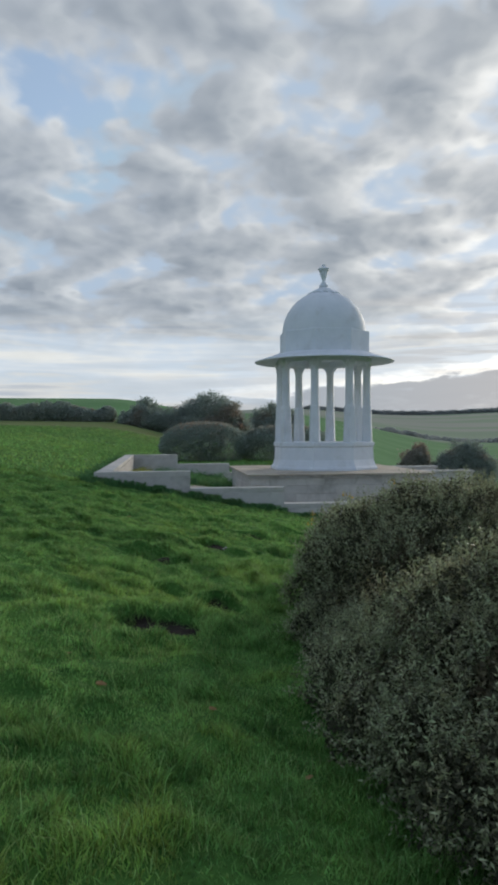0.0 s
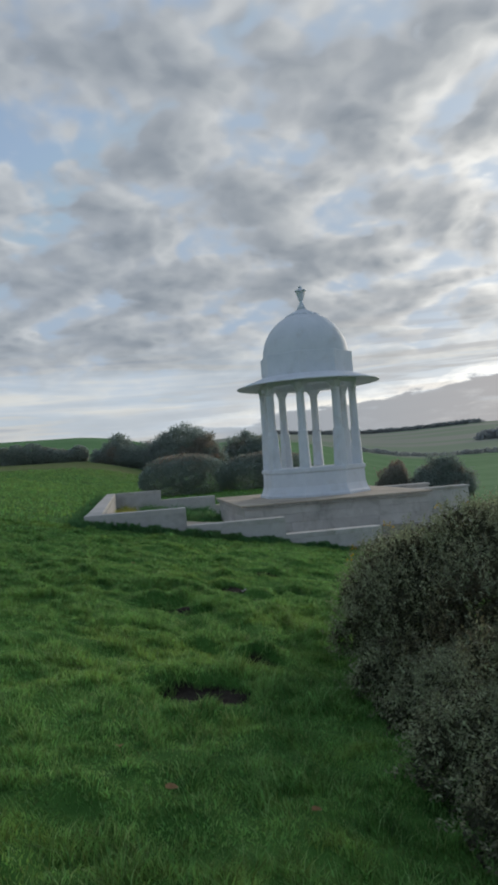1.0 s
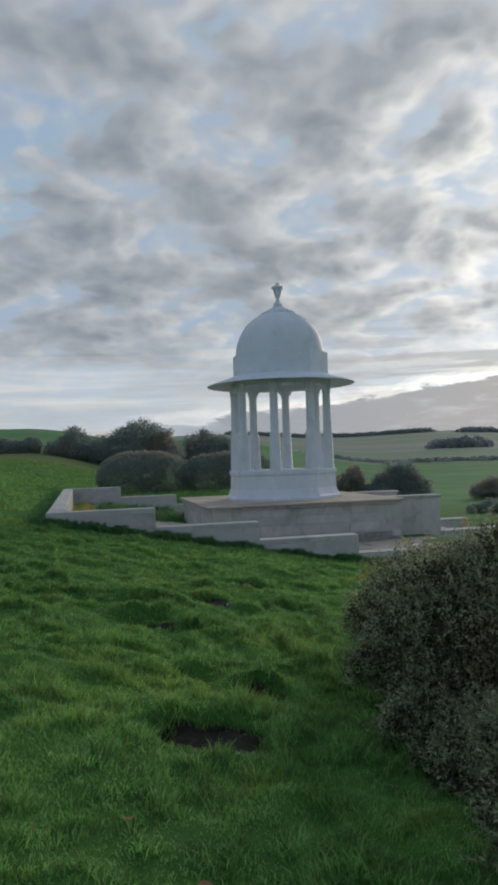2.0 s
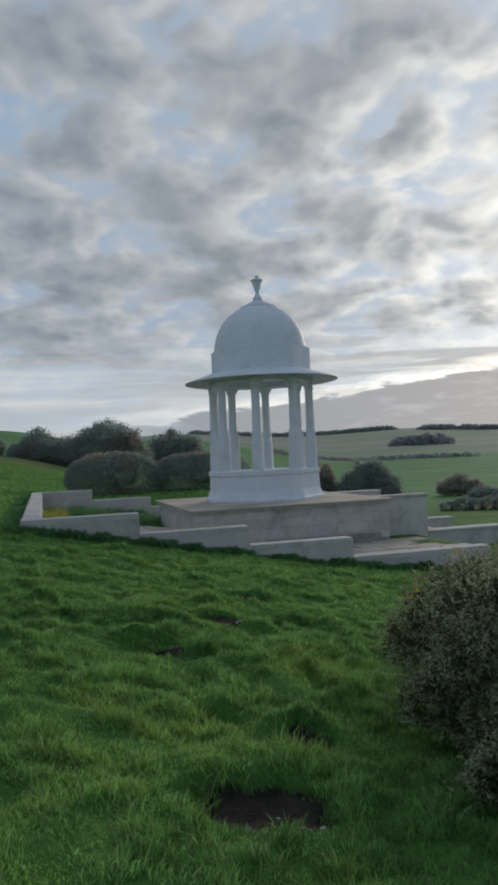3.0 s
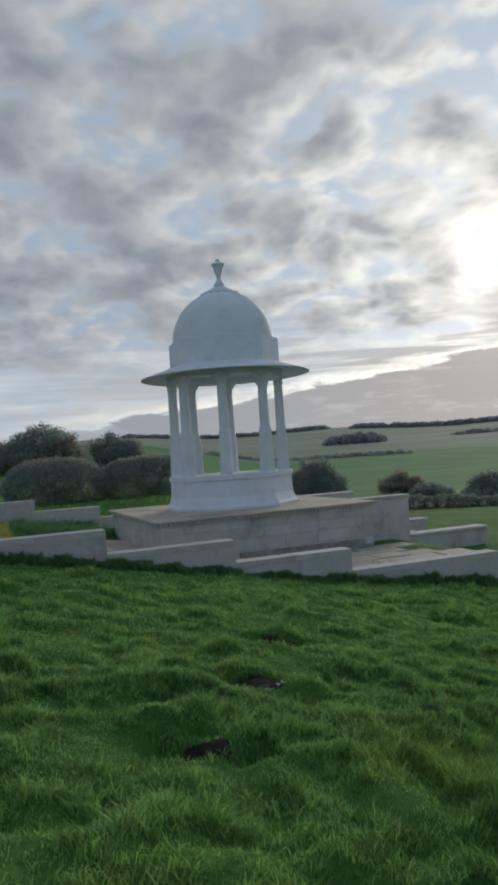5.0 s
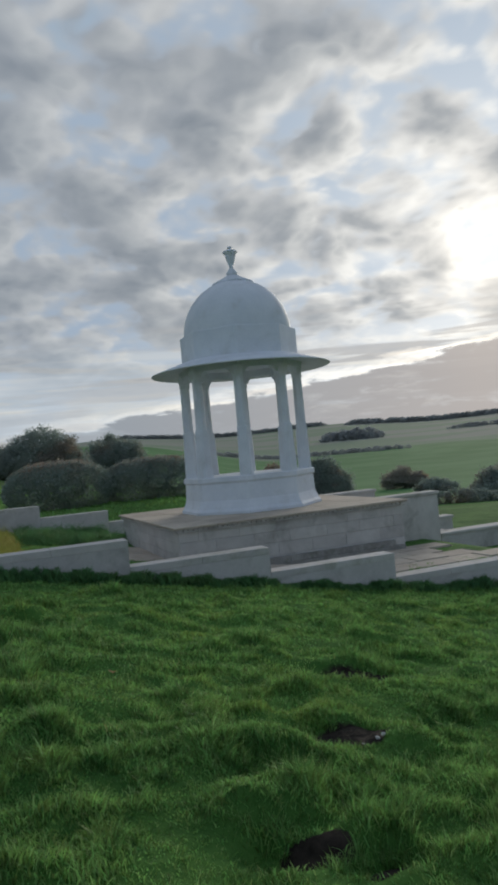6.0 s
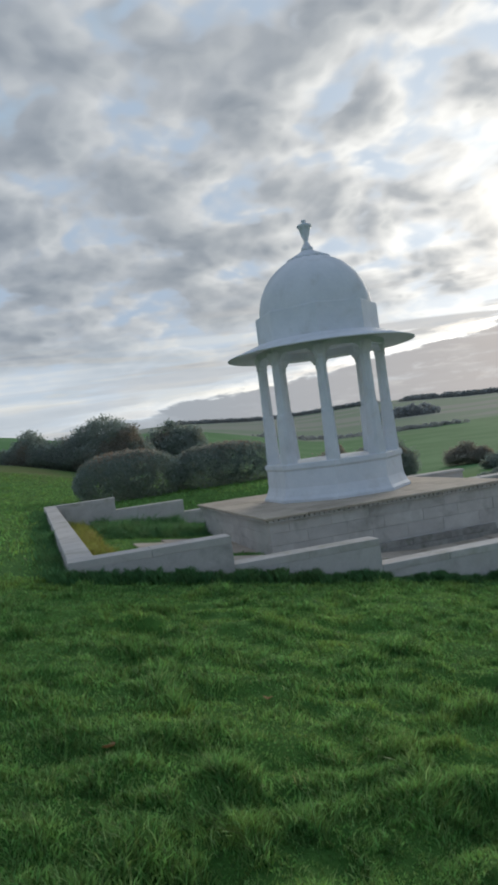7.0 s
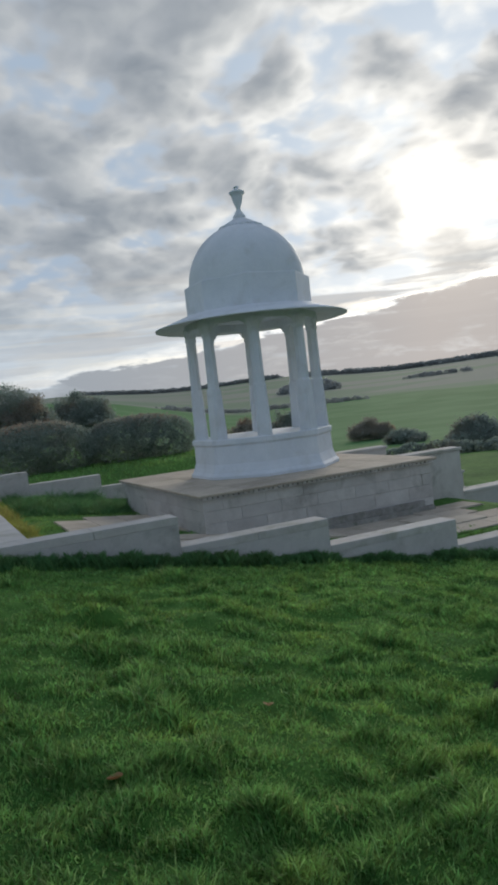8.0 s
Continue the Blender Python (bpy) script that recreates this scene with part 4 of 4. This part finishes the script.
grass("paving_grass", 56, 12000, 5.3, 10.2, 21.5, 23.7, 0.05, 0.012, "thin grass growing through the terrace paving", False)


def wall_grass():
    """Long uncut grass along the foot of the wall."""
    rng = np.random.default_rng(61)
    n = 46000
    off = 0.02 + np.abs(rng.normal(size=n)) * 0.13
    beside = rng.uniform(0, 1, n) < 0.20
    x = np.where(beside, LEFT_X - off * 1.3, rng.uniform(LEFT_X - 0.3, 10.0, n))
    y = np.where(beside, rng.uniform(WALL_Y0 - 0.2, WALL_Y1, n), WALL_Y0 - off)
    along = np.where(beside, y, x)
    thick = soft_noise(along, along * 0, 0.11, 44) * 0.45 + soft_noise(along, along * 0, 0.7, 47) * 0.35 + 0.25
    keep = rng.uniform(0, 1, n) < 0.3 + thick
    x, y, thick = x[keep], y[keep], thick[keep]
    n = len(x)
    z = ground_height(x, y) - 0.01
    h = 0.06 + 0.21 * thick ** 1.8 * rng.uniform(0.25, 1.45, n)
    a = rng.uniform(0, 2 * math.pi, n)
    lx, ly = np.cos(a) * h * 0.5, -np.abs(np.sin(a)) * h * 0.5
    v = np.empty((n, 4, 3), np.float32)
    w = 0.007
    v[:, 0] = np.stack([x - w, y, z], 1)
    v[:, 1] = np.stack([x + w, y, z], 1)
    v[:, 2] = np.stack([x + lx * 0.4 + w * 0.7, y + ly * 0.4, z + h * 0.6], 1)
    v[:, 3] = np.stack([x + lx, y + ly, z + h], 1)
    i = np.arange(n, dtype=np.int32)[:, None] * 4
    faces = np.concatenate([i + np.array([[0, 1, 2]]), i + np.array([[0, 2, 3]])], 1).reshape(-1, 3)
    tagged(new("verge_grass", raw_mesh("verge_grass", v.reshape(-1, 3), faces, rank_blade, 3)), "long ragged grass along the foot of the wall", "grass", kind="stuff")


wall_grass()


def hedge(name, label, path, tall, deep, leaves, size, seed):
    """A field hedge of leaf clumps along a line on the ground."""
    rng = np.random.default_rng(seed)
    blobs = []
    for (xa, ya), (xb, yb) in zip(path, path[1:]):
        steps = int(math.hypot(xb - xa, yb - ya) / (deep * 0.8))
        for k in range(steps):
            f = (k + rng.uniform(0, 0.6)) / steps
            x, y = xa + (xb - xa) * f, ya + (yb - ya) * f + rng.normal() * 0.3
            h = tall * rng.uniform(0.65, 1.1)
            blobs.append((x, y, float(land(x, y)) + h * 0.45, deep * rng.uniform(0.7, 1.0), deep * 0.8, h * 0.6))
    ob = thing(name, label, "hedge", at=(*path[0], float(land(*path[0]))))
    p, nrm = crown_points(blobs, leaves, rng, 0.35)
    v, q = leaf_quads(p, nrm, size, rng, 0.8)
    under(new("foliage", raw_mesh("foliage", v, q, hazed_tree_green, 4)), ob)
    part("stems", stems(path[0] + (float(land(*path[0])),), blobs[:3], rng, 0.06, 5), bark, ob)


hedge("field_hedge", "dark straggling hawthorn hedge across the hillside", [(-34, 92), (-18, 89), (-6, 85)], 2.0, 1.4, 34000, 0.24, 71)
hedge("slope_hedge", "low dull hedge along the bottom of the slope", [(28, 56), (35, 51), (42, 45)], 1.0, 0.9, 16000, 0.16, 72)


def woodland(label, r, az0, az1, tall, rows, seed):
    """A distant belt of woodland: many uneven crowns side by side along a ridge."""
    rng = np.random.default_rng(seed)
    blobs, az = [], az0
    while az < az1:
        for k in range(rows):
            rr = r + k * tall * 1.2 + rng.normal() * 5
            a = radians(az + rng.normal() * 0.1)
            x, y = -2.3 + rr * math.sin(a), 5 + rr * math.cos(a)
            h = tall * rng.uniform(0.55, 1.1) * min(1, 0.35 + (az - az0) / 0.8, 0.35 + (az1 - az) / 0.8)
            w = h * rng.uniform(0.55, 0.9)
            blobs.append((x, y, float(land(x, y)) + h * 0.4, w, w, h * 0.6))
        az += math.degrees(tall * 0.55 / r)
    p, nrm = crown_points(blobs, len(blobs) * 110, rng, 0.35)
    v, q = leaf_quads(p, nrm, tall * 0.30, rng, 0.9)
    me = raw_mesh("woodland", v, q, hazed_wood, 4)
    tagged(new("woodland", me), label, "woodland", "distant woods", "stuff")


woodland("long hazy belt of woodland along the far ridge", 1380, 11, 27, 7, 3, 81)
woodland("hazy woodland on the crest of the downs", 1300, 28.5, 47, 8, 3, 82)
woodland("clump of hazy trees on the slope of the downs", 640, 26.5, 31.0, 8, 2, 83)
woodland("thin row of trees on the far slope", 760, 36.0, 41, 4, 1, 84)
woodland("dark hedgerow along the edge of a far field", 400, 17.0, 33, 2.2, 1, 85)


def fallen_leaf(x, y, size, turn):
    """A curled dead leaf lying on the grass."""
    bm = bmesh.new()
    z = float(ground_height(np.array(x), np.array(y))) + 0.05
    rows = []
    for k in range(7):
        f = k / 6
        w = size * 0.42 * math.sin(math.pi * (0.08 + 0.88 * f)) ** 0.8
        lift = size * 0.35 * (f - 0.5) ** 2
        rows.append([bm.verts.new((size * (f - 0.5), sgn * w, lift + abs(sgn) * w * 0.55)) for sgn in (-1, 0, 1)])
    for a, b in zip(rows, rows[1:]):
        for k in range(2):
            bm.faces.new((a[k], b[k], b[k + 1], a[k + 1]))
    bmesh.ops.solidify(bm, geom=bm.faces[:], thickness=0.002)
    ob = new("fallen_leaf", mesh_of("fallen_leaf", bm, dead_leaf))
    ob.matrix_world = pose(x, y, z, 8, 12, turn)
    return tagged(ob, "curled orange-brown dead leaf lying in the grass", "leaf", "fallen leaves")


for x, y, size, turn in ((-1.43, 5.94, 0.085, 20), (-1.62, 14.95, 0.10, 70), (-2.96, 14.05, 0.10, 140), (-0.62, 5.6, 0.07, 30), (-1.75, 6.6, 0.07, 100), (-0.1, 4.7, 0.06, 200)):
    fallen_leaf(x, y, size, turn)


def flint_stone(x, y, size, seed):
    """A broken pale flint, half sunk in the soil."""
    rng = random.Random(seed)
    bm = bmesh.new()
    bmesh.ops.create_icosphere(bm, subdivisions=1, radius=size)
    for v in bm.verts:
        v.co *= rng.uniform(0.65, 1.2)
        v.co.z *= 0.65
    ob = new("flint", mesh_of("flint", bm, flint))
    ob.matrix_world = pose(x, y, float(ground_height(np.array(x), np.array(y))) + 0.035 + size * 0.2, 0, 0, rng.uniform(0, 360))
    return tagged(ob, "small pale broken flint on bare soil", "stone", "flints")


stones = random.Random(9)
for k in range(16):
    hx, hy, a, b, d = HOLES[0] if k < 11 else HOLES[3]
    flint_stone(hx + stones.uniform(-0.5, 0.75) * a, hy + stones.uniform(-0.75, -0.1) * b, stones.uniform(0.010, 0.026), k)
